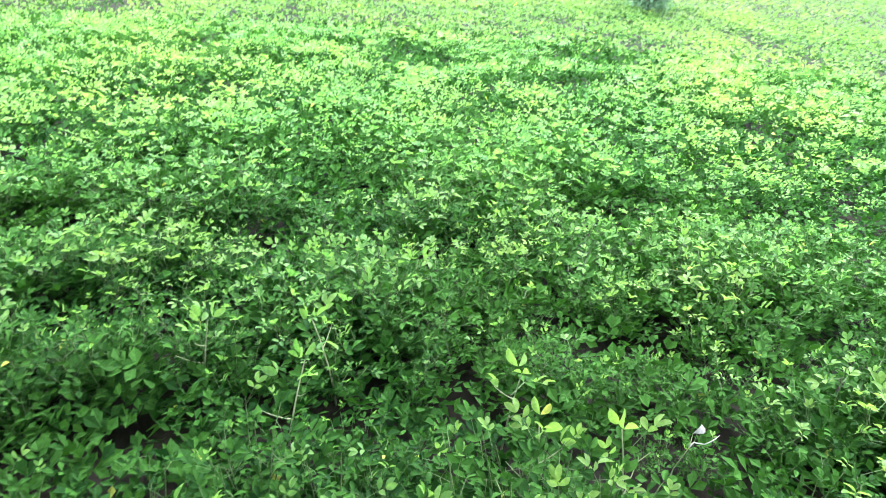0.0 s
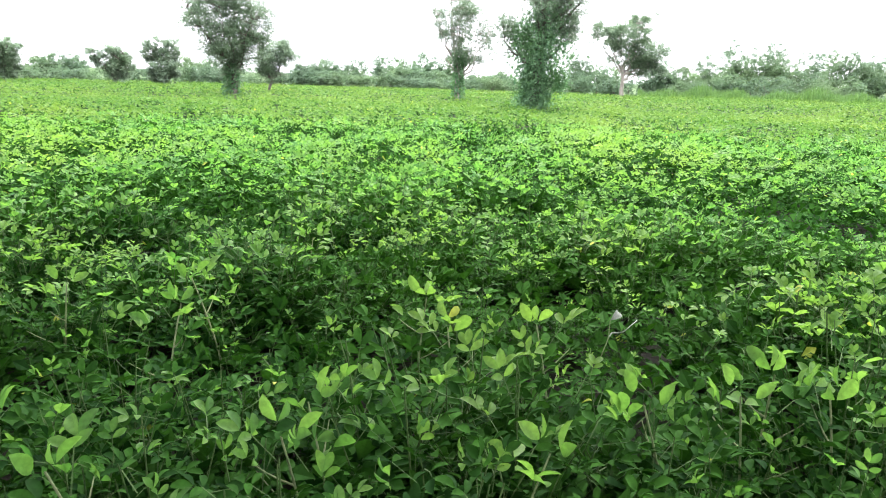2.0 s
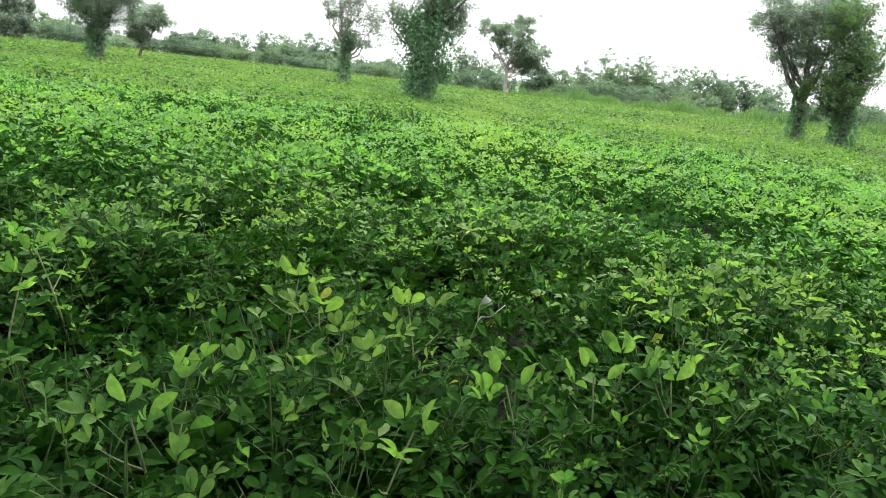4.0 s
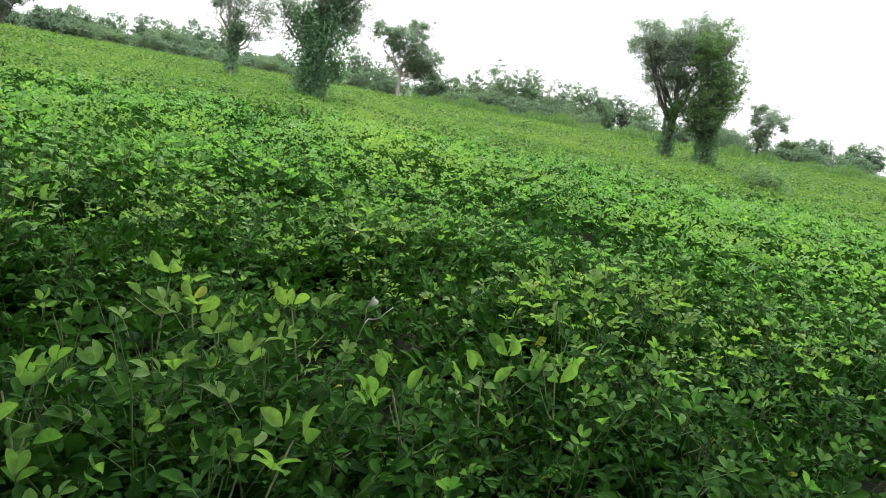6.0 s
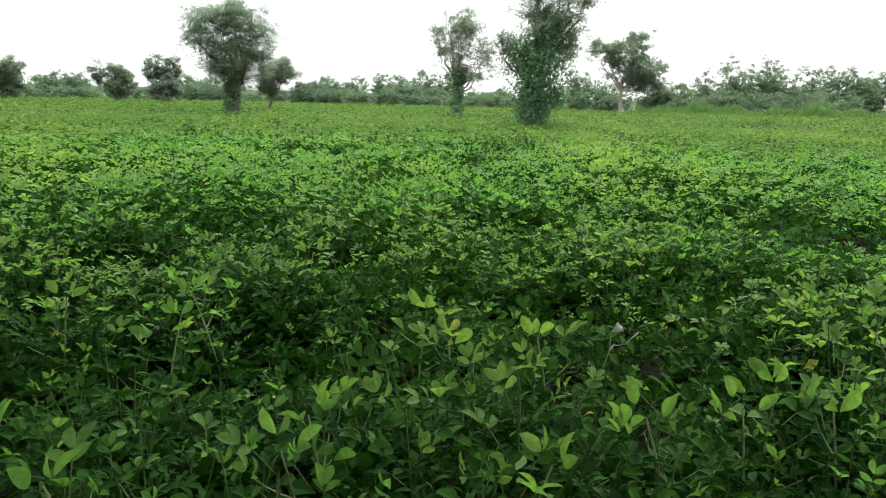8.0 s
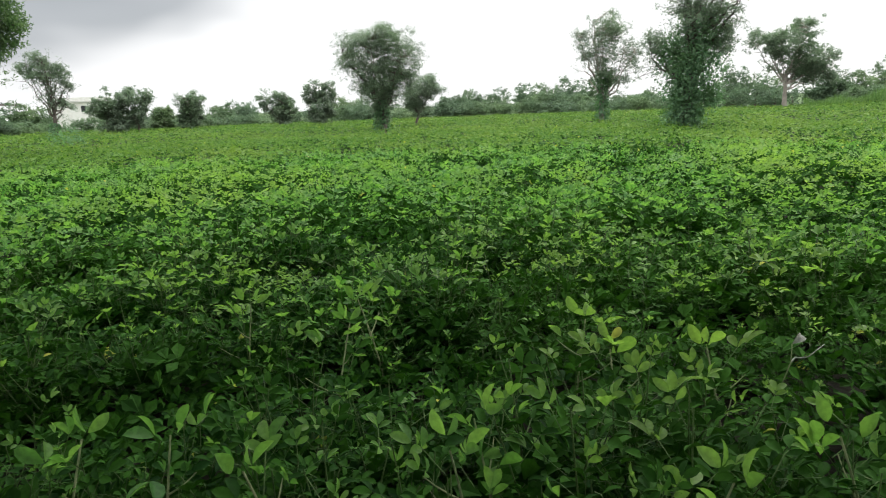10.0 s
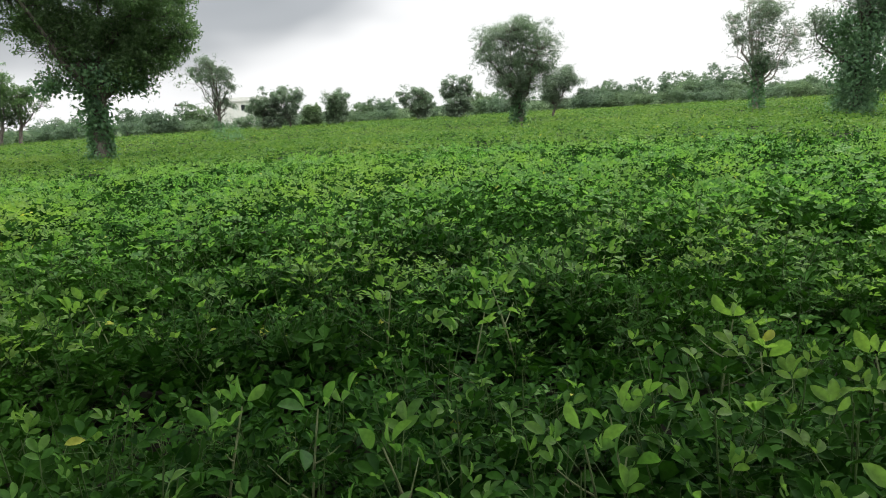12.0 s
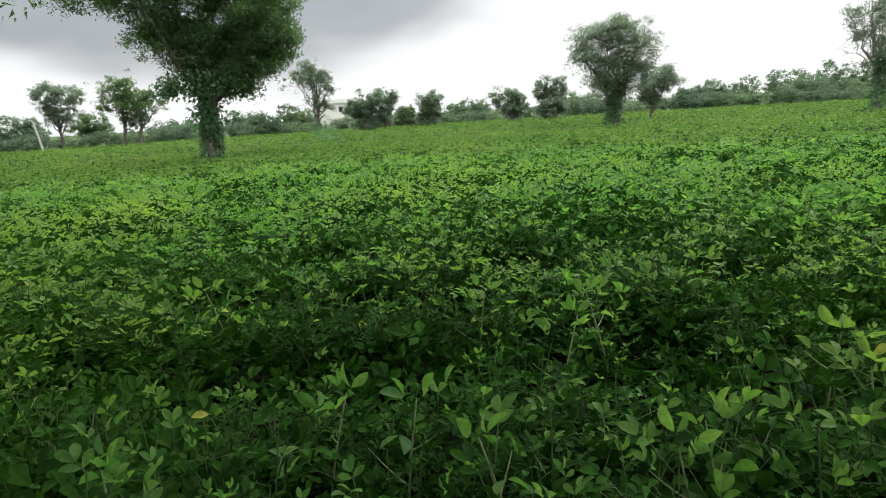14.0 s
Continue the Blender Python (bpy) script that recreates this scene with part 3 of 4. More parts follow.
# ---------------------------------------------------------------- trees
SPRIG = (np.array([(0, 0.20, 0), (0, -0.20, 0), (1, 0, 0)], float), np.array([(0, 1, 2)]))
HEART = (np.array([(0, 0, 0), (0.28, 0.42, 0.06), (1, 0, -0.1), (0.28, -0.42, 0.06)], float), np.array([(0, 3, 2, 1)]))


def cards(template, pos, size, rng, pitch=-0.2, spread=0.6):
    n = len(pos)
    return scatter(template[0], template[1], pos, turns(rng.uniform(0, 6.28, n), rng.normal(pitch, spread, n), rng.normal(0, 0.7, n)), size * rng.uniform(0.6, 1.25, n))


def in_ball(n, rng, power=0.4):
    d = rng.normal(size=(n, 3)); d /= np.linalg.norm(d, axis=1)[:, None]
    return d * (rng.random(n) ** power)[:, None]


def in_blob(blob, n, rng, power=0.42, solid=False):
    """Places in an ellipsoid (across, away, up, three half-widths), gathered in boughs with gaps between."""
    half = np.array(blob[3:6])
    if solid:
        return np.array(blob[:3]) + in_ball(n, rng, 0.31) * half
    k = max(4, n // 7)
    d = rng.normal(size=(k, 3)); d /= np.linalg.norm(d, axis=1)[:, None]
    heart = d * (0.86 * rng.random(k) ** power)[:, None]
    pick = rng.integers(0, k, n)
    return np.array(blob[:3]) + (heart[pick] + in_ball(n, rng) * rng.uniform(0.18, 0.42, k)[pick][:, None]) * half


def place(az, dist):
    x, y = dist * math.sin(radians(az)) + 0.05, dist * math.cos(radians(az)) - 0.1
    return pose(x, y, float(rise(x, y)) - 0.02, 0, 0, -az)


def build_tree(az, dist, label, blobs, trunk=(1.2, 0.16), forks=((0, 0),), leaves=9000, leaf=0.10, per=24, clump=0.15, creeper=None, cloak=(),
               leaf_mat=None, bark=None, seed=1, limbs=10, name="tree", category="tree", droop=-0.35, twigged=True):
    """Tree at a bearing and distance: trunk, limbs, crown of small leaves, and a creeper where one climbs it.
    blobs: the crown's masses (across, away, up, half-widths); forks: feet of the stems; cloak: masses of creeper."""
    g = np.random.default_rng(seed)
    if twigged and dist < 40 and dist > 10:
        leaves, leaf, per = int(leaves * 1.45), leaf * 0.84, int(per * 1.25)
    leaf_mat, bark = leaf_mat or KHEJRI, bark or BARK
    top = tagged(new(name), label, category, "trees round the field" if category == "tree" else "bushes round the field")
    top.matrix_basis = place(az, dist)
    if twigged:
        blobs = [(*b[:3], b[3] * 1.14, b[4] * 1.14, b[5] * 1.14) for b in blobs]
    h, r = trunk
    stems = []
    mean = np.mean([b[:2] for b in blobs], axis=0)
    for fx, fy in forks:
        u = np.linspace(0, 1, 8)
        wob = np.cumsum(g.normal(0, 0.018, (8, 2)), axis=0); wob[0] = 0
        pts = np.stack([fx + mean[0] * 0.25 * u ** 1.5 + wob[:, 0], fy + wob[:, 1], h * u], -1)
        v, f = tube(pts, r * (1.4 - 0.7 * u ** 0.45), 10)
        child("trunk", array_mesh("trunk", [(v, f, 0, True)], [bark]), top)
        stems.append(pts)
    vol = np.array([b[3] * b[4] * b[5] for b in blobs]) ** 0.72
    share = vol / vol.sum()
    ncl = max(12, leaves // per)
    tips, ends = [], []
    for b, q in zip(blobs, share):
        tips.append(in_blob(b, max(4, int(ncl * q * 0.72)), g, solid=not twigged))
        ends.append(in_blob((*b[:3], b[3] * 0.8, b[4] * 0.8, b[5] * 0.8), max(2, round(limbs * q)), g, 0.3))
    ends = np.concatenate(ends)
    paths = []
    for e in ends:
        stem = min(stems, key=lambda p: np.hypot(p[-1][0] - e[0], p[-1][1] - e[1]))
        fit = [p for p in stem[3:] if p[2] < e[2] - 0.15] or [stem[3]]
        p0 = fit[int(g.integers(max(0, len(fit) - 3), len(fit)))]
        mid = p0 + (e - p0) * np.array([0.62, 0.62, 0.42]) + g.normal(0, 0.05, 3)
        u = np.linspace(0, 1, 9)[:, None]
        pts = (1 - u) ** 2 * p0 + 2 * u * (1 - u) * mid + u ** 2 * e
        pts[1:-1] += g.normal(0, 0.03 * (1 + h * 0.3), (7, 3))
        paths.append((pts, r * 0.7 * np.linspace(0.55, 0.10, 9)))
    allp = np.concatenate([p for p, _ in paths])
    # foliage also hangs along the limbs
    far = np.concatenate([p[3:] for p, _ in paths])
    along = far[g.integers(0, len(far), int(ncl * 0.28))]
    tips.append(along + g.normal(0, 0.16 + 0.05 * h, along.shape))
    tips = np.concatenate(tips)
    twigs = [[] for _ in paths]
    if twigged:
        for t in tips[::2]:
            i = int(np.argmin(np.linalg.norm(allp - t, axis=1) + 0.5 * np.maximum(0, allp[:, 2] - t[2])))
            p0 = allp[i]
            twigs[i // 9].append(tube(np.stack([p0, t]), (0.012 * leaf / 0.1, 0.004), 3))
    for (p, rad), tw in zip(paths, twigs):
        pieces = [(*tube(p, rad, 6), 0, True)]
        if tw:
            pieces.append((*merge(tw), 0, True))
        child("limb", array_mesh("limb", pieces, [bark]), top)
    n = len(tips) * per
    tone = clump * g.uniform(0.6, 1.5, len(tips))
    pos = np.repeat(tips, per, axis=0) + 1.2 * in_ball(n, g) * np.repeat(tone, per)[:, None] * np.array([1, 1, 0.75])
    pos[:, 2] = np.maximum(pos[:, 2], 0.05)
    v, f = cards(SPRIG, pos, leaf, g, droop)
    child("crown", array_mesh("crown", [(v, f, 0, False)], [leaf_mat]), top)
    if creeper:
        ch, cr, cn, cl = creeper
        pieces = []
        for fx, fy in forks:
            a, zz = g.uniform(0, 6.28, cn), g.uniform(0.1, ch, cn)
            rad = cr * (0.75 + 0.25 * np.sin(zz * 3.1 + a * 2)) * (0.75 + 0.4 * g.random(cn))
            pos = np.stack([fx + mean[0] * 0.25 * (zz / h) ** 1.5 + rad * np.cos(a), fy + rad * np.sin(a), zz], -1)
            rot = turns(a + g.normal(0, 0.7, cn), g.normal(-0.7, 0.4, cn), g.normal(0, 0.5, cn))
            pieces.append((*scatter(HEART[0], HEART[1], pos, rot, cl * g.uniform(0.6, 1.2, cn)), 0, False))
        for b in cloak:
            k = int(1500 * (b[3] * b[5]) / (cl / 0.14) ** 2) + 60
            pos = np.array(b[:3]) + in_ball(k, g) * np.array(b[3:6]) * (1 + 0.25 * np.sin(np.arange(k) * 0.37))[:, None]
            a = np.arctan2(pos[:, 1] - b[1], pos[:, 0] - b[0])
            rot = turns(a + g.normal(0, 0.9, k), g.normal(-0.6, 0.5, k), g.normal(0, 0.6, k))
            pos[:, 2] = np.maximum(pos[:, 2], 0.08)
            pieces.append((*scatter(HEART[0], HEART[1], pos, rot, cl * g.uniform(0.6, 1.2, k)), 0, False))
        child("creeper", array_mesh("creeper", pieces, [CREEPER]), top, "broad-leaved green creeper climbing the trunk")
    return top


def build_bush(az, dist, width, height, label, leaves=3500, leaf=0.16, mat=None, seed=1, depth=None):
    g = np.random.default_rng(seed)
    n = max(2, round(width / 1.5))
    blobs = []
    for i in range(n):
        u = (i + 0.5) / n - 0.5
        hh = height * g.uniform(0.75, 1.0)
        blobs.append((u * width * 0.86, g.normal(0, 0.3), hh * 0.52, width / n * 0.66, depth or min(1.2, width * 0.3), hh * 0.48))
        if hh > 1.8:
            blobs.append(((u + g.normal(0, 0.2) / n) * width * 0.86, g.normal(0, 0.3), hh * 0.34, width / n * 0.7, depth or min(1.2, width * 0.3), hh * 0.32))
    return build_tree(az, dist, label, blobs, (height * 0.35, 0.04 + height * 0.012), ((0, 0), (width * 0.2, 0.2), (-width * 0.2, -0.1)), leaves, leaf, 20, 0.17,
                      None, (), mat or BUSH, BARK, seed, 6, "bush", "bush", -0.2, False)


# big tree in the field, its trunk wrapped by a creeper
build_tree(-44.0, 17.8, "large dark green tree with dense spreading crown and creeper-wrapped trunk", [
    (-1.7, 0, 4.7, 1.5, 1.7, 0.85), (1.5, 0, 4.1, 1.45, 1.7, 1.1), (0.1, 0, 5.2, 2.3, 2.1, 1.0), (-0.75, 0.2, 3.5, 1.0, 1.1, 0.6), (1.5, 0.1, 3.2, 1.15, 1.1, 0.55), (1.75, 0, 2.75, 0.7, 0.7, 0.4),
    (0.2, 0, 3.0, 0.8, 0.9, 0.7)],
    (2.4, 0.2), leaves=85000, leaf=0.108, per=40, clump=0.2, creeper=(2.4, 0.27, 3200, 0.095),
    cloak=[(0.1, 0, 2.25, 0.95, 0.85, 0.5), (0.0, 0, 1.45, 0.42, 0.42, 0.5), (-0.85, 0, 2.05, 0.42, 0.4, 0.24), (1.0, 0, 2.05, 0.4, 0.4, 0.28), (0.05, 0, 0.35, 0.36, 0.36, 0.3)],
    leaf_mat=KHEJRI_DEEP, seed=11, limbs=14)
# unseen spreading tree, added behind the camera to darken the nearest crop
build_tree(-168.0, 2.6, "unseen spreading dark green tree added to shade the near crop", [
    (0.0, 0.3, 4.2, 3.0, 3.0, 1.1), (0.3, -0.8, 5.4, 3.0, 3.0, 0.9), (0.2, -3.3, 4.1, 3.0, 2.6, 0.9), (0.2, -5.2, 4.2, 3.4, 2.0, 0.75), (4.2, -2.9, 3.9, 2.2, 2.2, 0.9), (-3.2, -1.6, 4.1, 2.2, 2.6, 0.9)],
    (2.6, 0.24), leaves=37000, leaf=0.21, per=24, clump=0.24, leaf_mat=KHEJRI_DEEP, seed=12, limbs=24)
# tree at the edge of the field, whose outer twigs hang into view
build_tree(-75.0, 8.0, "dark green tree with fine drooping outer twigs", [
    (0, 0, 4.3, 2.0, 2.0, 1.0), (0.9, -0.5, 3.6, 1.3, 1.3, 0.7), (1.6, -1.6, 3.0, 0.7, 0.7, 0.5), (1.8, -2.65, 2.40, 0.5, 0.5, 0.26)],
    (2.3, 0.16), leaves=18720, leaf=0.077, per=30, clump=0.15, leaf_mat=KHEJRI_DEEP, seed=29, limbs=16, droop=-0.8)
build_tree(-9.9, 24.8, "round-crowned grey-green tree with creeper on its trunk", [
    (-0.65, 0, 3.0, 0.9, 0.9, 0.8), (0.72, 0, 3.05, 0.85, 0.85, 0.8), (0.0, 0, 3.6, 1.0, 0.9, 0.42), (-0.05, 0, 2.05, 0.8, 0.8, 0.65), (0.9, 0, 2.1, 0.6, 0.6, 0.6), (0.0, 0, 1.5, 0.42, 0.42, 0.33)],
    (1.4, 0.12), leaves=36000, leaf=0.083, per=24, clump=0.14, creeper=(1.4, 0.27, 1200, 0.10), seed=13, limbs=18)
build_tree(-6.9, 30.0, "small leafy green tree with a thin bare trunk", [(0.1, 0, 1.75, 0.72, 0.7, 0.7), (0.8, 0, 1.95, 0.5, 0.5, 0.55), (-0.05, 0, 1.25, 0.5, 0.5, 0.33)],
    (0.95, 0.07), leaves=12600, leaf=0.093, seed=14)
build_tree(8.9, 27.0, "sparse pale tree with open upright limbs and creeper-clad trunk", [
    (0.2, 0, 3.2, 0.75, 0.7, 0.8), (-0.62, 0, 3.1, 0.42, 0.45, 0.6), (0.98, 0, 2.85, 0.48, 0.5, 0.8), (0.25, 0, 3.95, 0.85, 0.8, 0.42), (-0.95, 0, 3.4, 0.3, 0.35, 0.45), (0.05, 0, 2.2, 0.5, 0.5, 0.42), (0.75, 0, 1.95, 0.35, 0.35, 0.28)],
    (1.5, 0.11), leaves=13860, leaf=0.083, per=16, clump=0.12, creeper=(1.9, 0.25, 900, 0.11), cloak=[(0.1, 0, 1.9, 0.35, 0.35, 0.45)], bark=BARK_PALE, seed=15, limbs=18)
build_tree(15.4, 19.6, "tall tree thickly cloaked by a green creeper", [
    (-0.9, 0, 2.45, 0.33, 0.35, 0.5), (0.4, 0, 3.5, 0.85, 0.8, 0.62), (0.85, 0, 2.6, 0.5, 0.5, 0.6), (1.4, 0, 3.8, 0.4, 0.4, 0.2), (0.2, 0, 4.3, 0.9, 0.8, 0.5)],
    (2.6, 0.15), leaves=18900, leaf=0.083, per=22, clump=0.13, creeper=(2.6, 0.42, 4000, 0.074),
    cloak=[(0.15, 0, 2.0, 0.85, 0.8, 0.9), (0.0, 0, 1.2, 0.62, 0.6, 0.6), (0.0, 0, 0.55, 0.6, 0.55, 0.38), (0.68, 0, 1.15, 0.33, 0.33, 0.42), (-0.45, 0, 2.35, 0.38, 0.4, 0.5), (0.3, 0, 2.9, 0.6, 0.6, 0.5)],
    leaf_mat=KHEJRI, seed=16, limbs=14)
build_tree(22.6, 43.0, "umbrella-shaped tree with a pale bare trunk", [
    (0.2, 0, 3.8, 1.35, 1.3, 1.15), (-1.75, 0, 4.15, 0.95, 0.95, 0.55), (1.55, 0, 3.05, 1.15, 1.1, 1.0), (0.95, 0, 2.15, 0.85, 0.8, 0.5), (0.5, 0, 4.7, 0.9, 0.9, 0.5), (-0.9, 0, 3.5, 0.7, 0.7, 0.4), (1.9, 0, 2.2, 0.6, 0.6, 0.6)],
    (2.2, 0.13), leaves=20000, leaf=0.15, per=24, clump=0.2, bark=BARK_PALE, seed=17, limbs=16)
build_tree(45.7, 25.2, "grey-green tree with twisted dark limbs and drooping foliage", [
    (-1.2, 0, 4.2, 0.95, 1.0, 0.62), (0.1, 0, 4.4, 1.05, 1.0, 0.85), (-1.2, 0, 3.4, 0.48, 0.5, 0.7), (-0.3, 0, 3.2, 0.7, 0.7, 0.7)],
    (2.0, 0.13), leaves=30240, leaf=0.092, per=24, clump=0.15, creeper=(2.0, 0.3, 2200, 0.08), seed=18, limbs=16)
build_tree(48.8, 24.6, "leafy tree hung with creeper down to the ground", [
    (-0.65, 0, 4.2, 0.85, 0.85, 0.95), (-0.2, 0, 2.95, 0.9, 0.9, 0.9), (-0.3, 0, 1.75, 0.7, 0.7, 0.8), (-0.85, 0, 2.1, 0.7, 0.7, 0.7)],
    (2.4, 0.13), leaves=33120, leaf=0.095, per=24, clump=0.14, creeper=(2.2, 0.4, 3600, 0.08), leaf_mat=KHEJRI_DEEP, seed=19, limbs=14)
build_tree(52.4, 50.0, "small grey-green tree at the field edge", [(0.1, 0, 2.9, 1.15, 1.1, 1.1), (-0.15, 0, 1.7, 0.95, 0.95, 0.9), (0.85, 0, 2.8, 0.8, 0.8, 0.8), (-0.7, 0, 3.5, 0.55, 0.55, 0.55)],
    (1.3, 0.11), leaves=10080, leaf=0.143, clump=0.18, seed=20)
build_tree(-15.1, 40.0, "small upright grey-green tree at the field edge", [(-0.42, 0, 2.05, 0.5, 0.5, 0.75), (0.5, 0, 2.2, 0.48, 0.5, 0.78), (0.05, 0, 1.25, 0.92, 0.8, 0.65), (0.05, 0, 0.75, 0.85, 0.75, 0.36)],
    (0.9, 0.08), leaves=11340, leaf=0.145, seed=21)
build_tree(-18.4, 40.0, "small round grey-green tree at the field edge", [(0.2, 0, 1.5, 0.88, 0.88, 0.68), (-0.85, 0, 1.72, 0.38, 0.42, 0.40), (0.4, 0, 1.85, 0.48, 0.5, 0.42), (0.15, 0, 0.85, 0.60, 0.6, 0.38)],
    (0.85, 0.08), leaves=10080, leaf=0.145, seed=22)
build_tree(-25.6, 42.0, "small round grey-green tree beside the far hedge", [(0.05, 0, 1.80, 0.80, 0.8, 0.58), (0.05, 0, 1.15, 0.82, 0.8, 0.55), (0.5, 0, 1.95, 0.42, 0.42, 0.42), (0.05, 0, 0.6, 0.68, 0.65, 0.34)],
    (0.8, 0.08), leaves=11340, leaf=0.145, seed=23)
build_tree(-31.2, 40.0, "low umbrella-shaped tree with several thin trunks", [
    (-0.5, 0, 1.75, 0.70, 0.7, 0.62), (0.4, 0, 1.95, 0.80, 0.8, 0.78), (1.25, 0, 2.2, 0.70, 0.7, 0.58), (1.85, 0, 1.9, 0.45, 0.45, 0.55), (1.2, 0, 1.15, 0.6, 0.6, 0.58), (0.2, 0, 1.0, 0.72, 0.7, 0.62), (0.3, 0, 0.5, 0.55, 0.55, 0.32)],
    (1.0, 0.07), ((0.0, 0), (-0.25, 0.1), (1.2, 0)), leaves=17640, leaf=0.145, seed=24, limbs=16)
build_tree(-35.1, 39.5, "slender open tree with a leafy top", [
    (-0.38, 0, 4.0, 0.68, 0.68, 0.6), (0.7, 0, 3.55, 0.5, 0.5, 0.55), (-0.2, 0, 3.4, 0.8, 0.75, 0.4), (0.86, 0, 2.95, 0.35, 0.35, 0.4), (0.65, 0, 1.9, 0.46, 0.45, 0.3), (-1.0, 0, 3.65, 0.4, 0.4, 0.4)],
    (1.7, 0.11), leaves=11340, leaf=0.105, per=18, clump=0.15, creeper=(1.0, 0.22, 300, 0.14), seed=25, limbs=18)
build_tree(-50.4, 46.0, "broad flat-topped green tree on two dark trunks", [
    (-0.1, 0, 3.5, 1.25, 1.2, 0.8), (1.15, 0, 3.35, 1.25, 1.2, 0.8), (0.45, 0, 2.75, 1.55, 1.4, 0.62), (2.1, 0, 2.85, 0.8, 0.8, 0.66), (0.85, 0, 1.8, 0.75, 0.75, 0.5), (0.65, 0, 4.15, 0.7, 0.7, 0.35)],
    (1.4, 0.12), ((0, 0), (1.05, 0)), leaves=18900, leaf=0.127, leaf_mat=KHEJRI_DEEP, seed=26, limbs=18)
build_tree(-54.5, 48.0, "slender flat-topped tree beside the pole", [
    (-0.14, 0, 3.75, 1.05, 1.0, 0.7), (0.75, 0, 3.6, 0.95, 0.9, 0.7), (-0.45, 0, 3.0, 0.7, 0.7, 0.55), (0.05, 0, 2.5, 0.9, 0.9, 0.5), (-0.9, 0, 3.9, 0.4, 0.4, 0.4)],
    (1.6, 0.10), leaves=13860, leaf=0.127, seed=27, limbs=16)
build_tree(-52.6, 52.0, "dense dark round tree at the field edge", [(-0.5, 0, 1.9, 0.9, 0.9, 0.8), (0.2, 0, 1.5, 0.9, 0.9, 1.0), (0.95, 0, 1.4, 0.8, 0.8, 1.0)],
    (0.8, 0.1), leaves=10080, leaf=0.143, leaf_mat=KHEJRI_DEEP, seed=28)

BUSHES = [  # bearing, distance, width, height
    (-60.0, 62, 7.0, 2.4), (-57.0, 60, 3.4, 2.9), (-46.5, 58, 4.0, 1.9), (-41.3, 55, 2.6, 2.4), (-39.4, 52, 2.2, 2.2), (-36.7, 55, 3.0, 2.6),
    (-27.5, 46, 1.3, 1.7), (-22.2, 56, 4.0, 2.1), (-12.2, 54, 3.6, 2.0), (-3.8, 52, 2.6, 2.1), (-0.9, 54, 4.0, 2.5), (3.6, 60, 4.4, 3.3), (6.9, 66, 4.5, 3.9),
    (5.5, 54, 5.0, 2.1), (11.5, 56, 4.0, 1.9), (19.1, 56, 2.0, 3.6), (21.1, 58, 2.6, 2.7), (26.4, 52, 3.6, 2.8), (30.3, 62, 4.4, 3.3), (32.3, 60, 4.6, 4.5),
    (35.3, 64, 4.8, 3.6), (38.9, 60, 3.8, 3.8), (41.8, 62, 5.4, 3.2), (50.0, 60, 3.0, 2.0), (54.6, 66, 1.8, 1.9), (56.4, 64, 2.4, 2.4), (59.6, 66, 3.0, 2.8)]
for i, (az, dist, w, h) in enumerate(BUSHES):
    if 28 < az < 45:
        w, h = 1.15 * w, 1.15 * h
    build_bush(az, dist, w, h * 1.02, "rounded grey-green bush in the hedge line" if h < 2.6 else "tall bushy grey-green tree in the hedge line", int(3500 + 2200 * w), 0.20, seed=200 + i)
# low hedge that closes the field
GH = np.random.default_rng(77)
for i, az in enumerate(np.arange(-62, 63, 5.0)):
    build_bush(float(az + GH.normal(0, 0.6)), float(GH.uniform(50, 53)), 5.4, float(GH.uniform(1.15, 1.7)) * (1.4 if 16 < az < 52 else 1.0), "low dense hedge bush closing the field edge", 6000, 0.17, seed=400 + i, depth=0.8)
# small weeds that stand out of the crop
build_bush(-34.4, 24.0, 0.8, 0.95, "small dark weedy shrub among the crop", 900, 0.10, CREEPER, 500)
build_bush(53.6, 16.0, 0.95, 0.9, "small dark weedy shrub among the crop", 2600, 0.09, KHEJRI_DEEP, 501)


def tall_grass(az0, az1, d0, d1, height, n, seed, label):
    g = np.random.default_rng(seed)
    a, d = np.radians(g.uniform(az0, az1, n)), g.uniform(d0, d1, n)
    x, y = d * np.sin(a), d * np.cos(a)
    tv = np.array([(0, -0.5, 0), (0, 0.5, 0), (0.06, 0.4, 0.55), (0.06, -0.4, 0.55), (0.22, 0, 1.0)], float)
    hh = height * g.uniform(0.55, 1.1, n) * (0.75 + 0.3 * np.sin(a * 90) * np.sin(a * 41))
    yaw = g.uniform(0, 6.28, n)
    c, s_ = np.cos(yaw), np.sin(yaw)
    v = np.empty((n, 5, 3))
    lx, ly = tv[None, :, 0] * hh[:, None], tv[None, :, 1] * 0.05
    v[:, :, 0] = x[:, None] + c[:, None] * lx - s_[:, None] * ly
    v[:, :, 1] = y[:, None] + s_[:, None] * lx + c[:, None] * ly
    v[:, :, 2] = rise(x, y)[:, None] + tv[None, :, 2] * hh[:, None]
    base = (np.arange(n) * 5)[:, None]
    v = v.reshape(-1, 3)
    me = array_mesh("tall_grass", [(v, np.concatenate([base + [0, 1, 2], base + [0, 2, 3], base + [3, 2, 4]]), 0, False)], [REED])
    tagged(new("tall_grass", me), label, "grass", kind="stuff")


tall_grass(24, 47, 46, 49.5, 1.15, 7000, 61, "pale green tall grass along the field edge")
tall_grass(47, 62, 47, 51, 1.0, 4000, 62, "tall grass verge in front of far bushes")


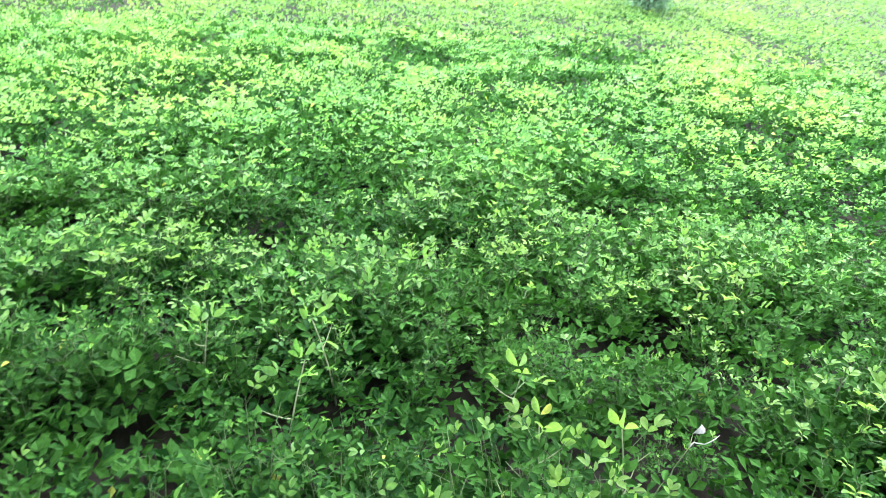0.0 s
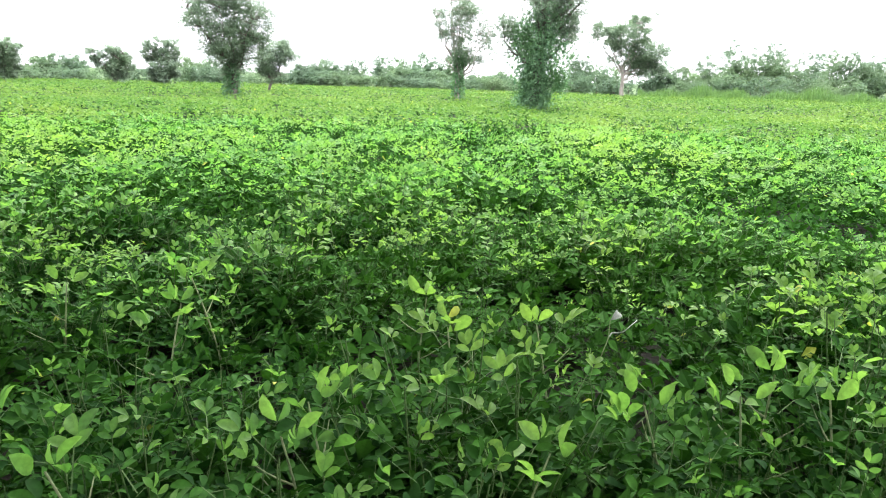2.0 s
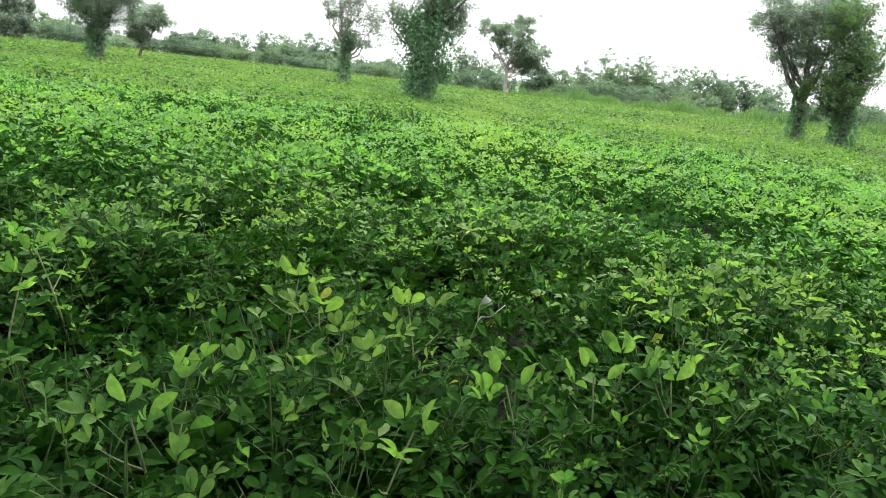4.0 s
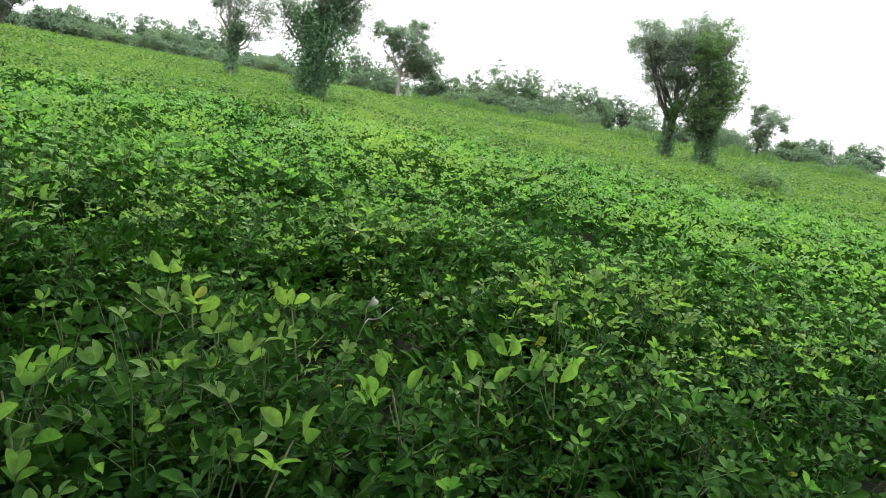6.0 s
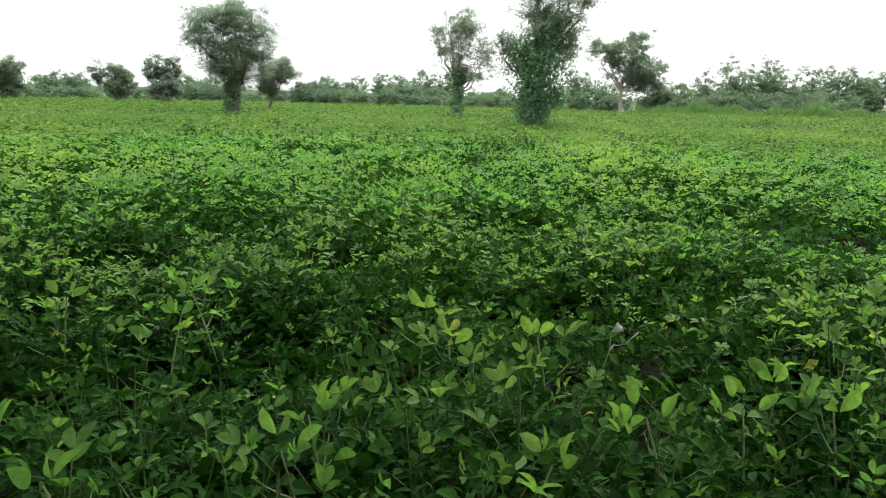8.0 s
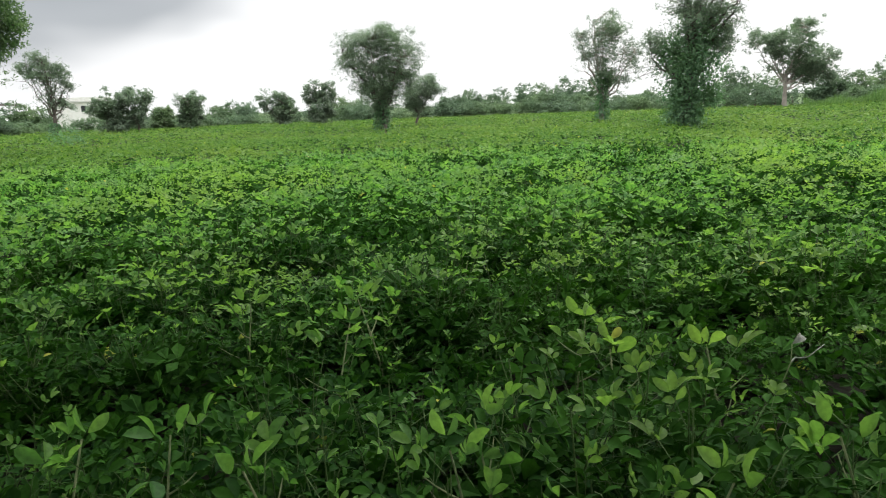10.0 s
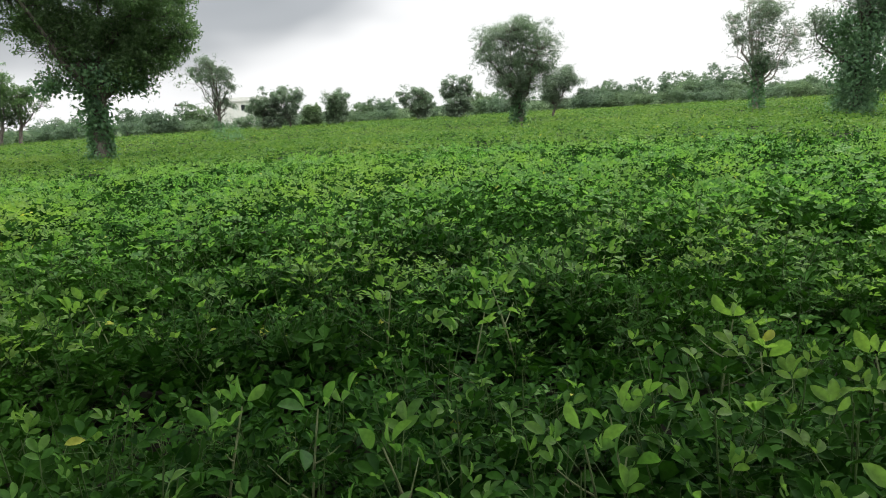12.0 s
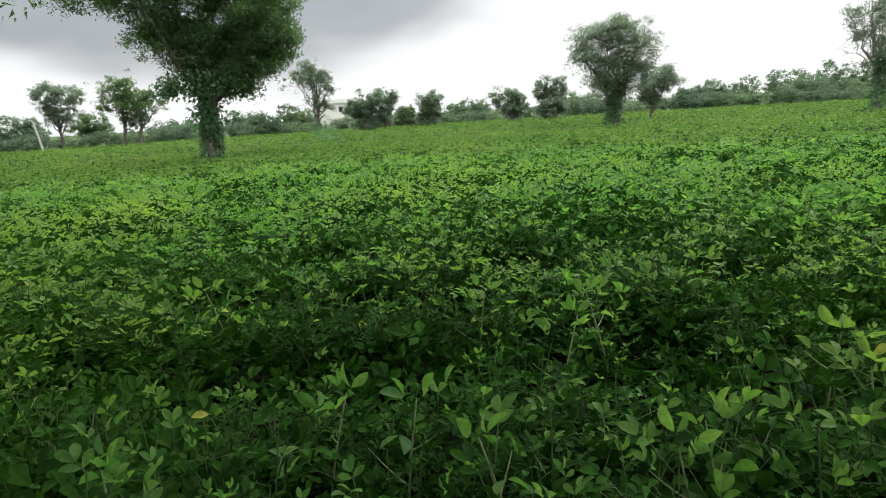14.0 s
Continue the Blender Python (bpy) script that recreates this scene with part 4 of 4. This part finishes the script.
# ---------------------------------------------------------------- house, poles and shed
def box(x0, y0, z0, x1, y1, z1, bev=0.0):
    bm = bmesh.new()
    bmesh.ops.create_cube(bm, size=1.0)
    for v in bm.verts:
        v.co = Vector(((x0 + x1) / 2 + v.co.x * (x1 - x0), (y0 + y1) / 2 + v.co.y * (y1 - y0), (z0 + z1) / 2 + v.co.z * (z1 - z0)))
    if bev:
        bmesh.ops.bevel(bm, geom=bm.edges[:], offset=bev, segments=2, affect="EDGES")
    return bm


def part(name, bm, material, parent, label=""):
    me = bpy.data.meshes.new(name)
    bm.to_mesh(me)
    bm.free()
    me.materials.append(material)
    return child(name, me, parent, label)


def build_house():
    top = tagged(new("farm_house"), "small white limewashed flat-roofed house behind the hedge", "house")
    top.matrix_basis = place(-33.2, 92.0)
    w, d, h, t = 3.4, 5.0, 3.1, 0.25
    # front wall pieces round a window and a door
    for x0, x1, z0, z1 in ((-w, 0.0, 0, h), (0.55, 1.7, 0, h), (2.6, w, 0, h), (0.0, 0.55, 0, 1.95), (0.0, 0.55, 2.75, h), (1.7, 2.6, 2.1, h)):
        part("wall", box(x0, 0, z0, x1, t, z1), PLASTER, top)
    part("wall", box(-w, t, 0, -w + t, d, h), PLASTER, top)
    part("wall", box(w - t, t, 0, w, d, h), PLASTER, top)
    part("wall", box(-w + t, d - t, 0, w - t, d, h), PLASTER, top)
    part("roof", box(-w - 0.15, -0.15, h + 0.003, w + 0.15, d + 0.15, h + 0.18, 0.03), CONCRETE, top)
    part("parapet", box(-w, 0, h + 0.183, w, t, h + 0.62, 0.02), PLASTER, top)
    part("window", box(0.02, 0.10, 1.97, 0.53, 0.15, 2.73), DARK_WOOD, top, "dark shuttered window")
    part("door", box(1.72, 0.10, 0.0, 2.58, 0.16, 2.08), DARK_WOOD, top, "dark wooden door")


def build_pole(az, dist, height, lean, label, arm=False):
    top = tagged(new("utility_pole"), label, "pole", "poles beyond the field")
    top.matrix_basis = place(az, dist) @ pose(0, 0, 0, 0, lean, 0)
    u = np.linspace(0, 1, 6)
    v, f = tube(np.stack([0 * u, 0 * u, height * u], -1), 0.075 - 0.02 * u, 8)
    child("post", array_mesh("post", [(v, f, 0, True)], [CONCRETE]), top)
    part("cap", box(-0.07, -0.07, height + 0.002, 0.07, 0.07, height + 0.05, 0.012), CONCRETE, top)
    if arm:
        part("crossarm", box(-0.6, -0.06, height - 0.35, 0.6, 0.06, height - 0.23, 0.01), BROWN_SHEET, top)
        for x in (-0.5, 0.0, 0.5):
            part("insulator", box(x - 0.05, -0.05, height - 0.228, x + 0.05, 0.05, height - 0.08, 0.02), DARK_WOOD, top)


def build_shed():
    top = tagged(new("field_shed"), "small dark sheet-roofed shed among the bushes", "shed")
    top.matrix_basis = place(-47.7, 64.0)
    for x in (-0.8, 0.8):
        for y in (0, 1.4):
            part("post", box(x - 0.05, y - 0.05, 0, x + 0.05, y + 0.05, 1.1), BROWN_SHEET, top)
    part("wall", box(-0.9, 1.46, 0.2, 0.9, 1.52, 1.1), BROWN_SHEET, top)
    part("roof", box(-1.1, -0.3, 1.103, 1.1, 1.8, 1.22, 0.02), BROWN_SHEET, top)


build_house()
build_pole(-55.8, 50.0, 2.1, -8, "leaning pale concrete post at the field edge")
build_pole(-37.8, 62.0, 2.7, 2, "pale concrete electric pole beyond the hedge", True)
build_shed()
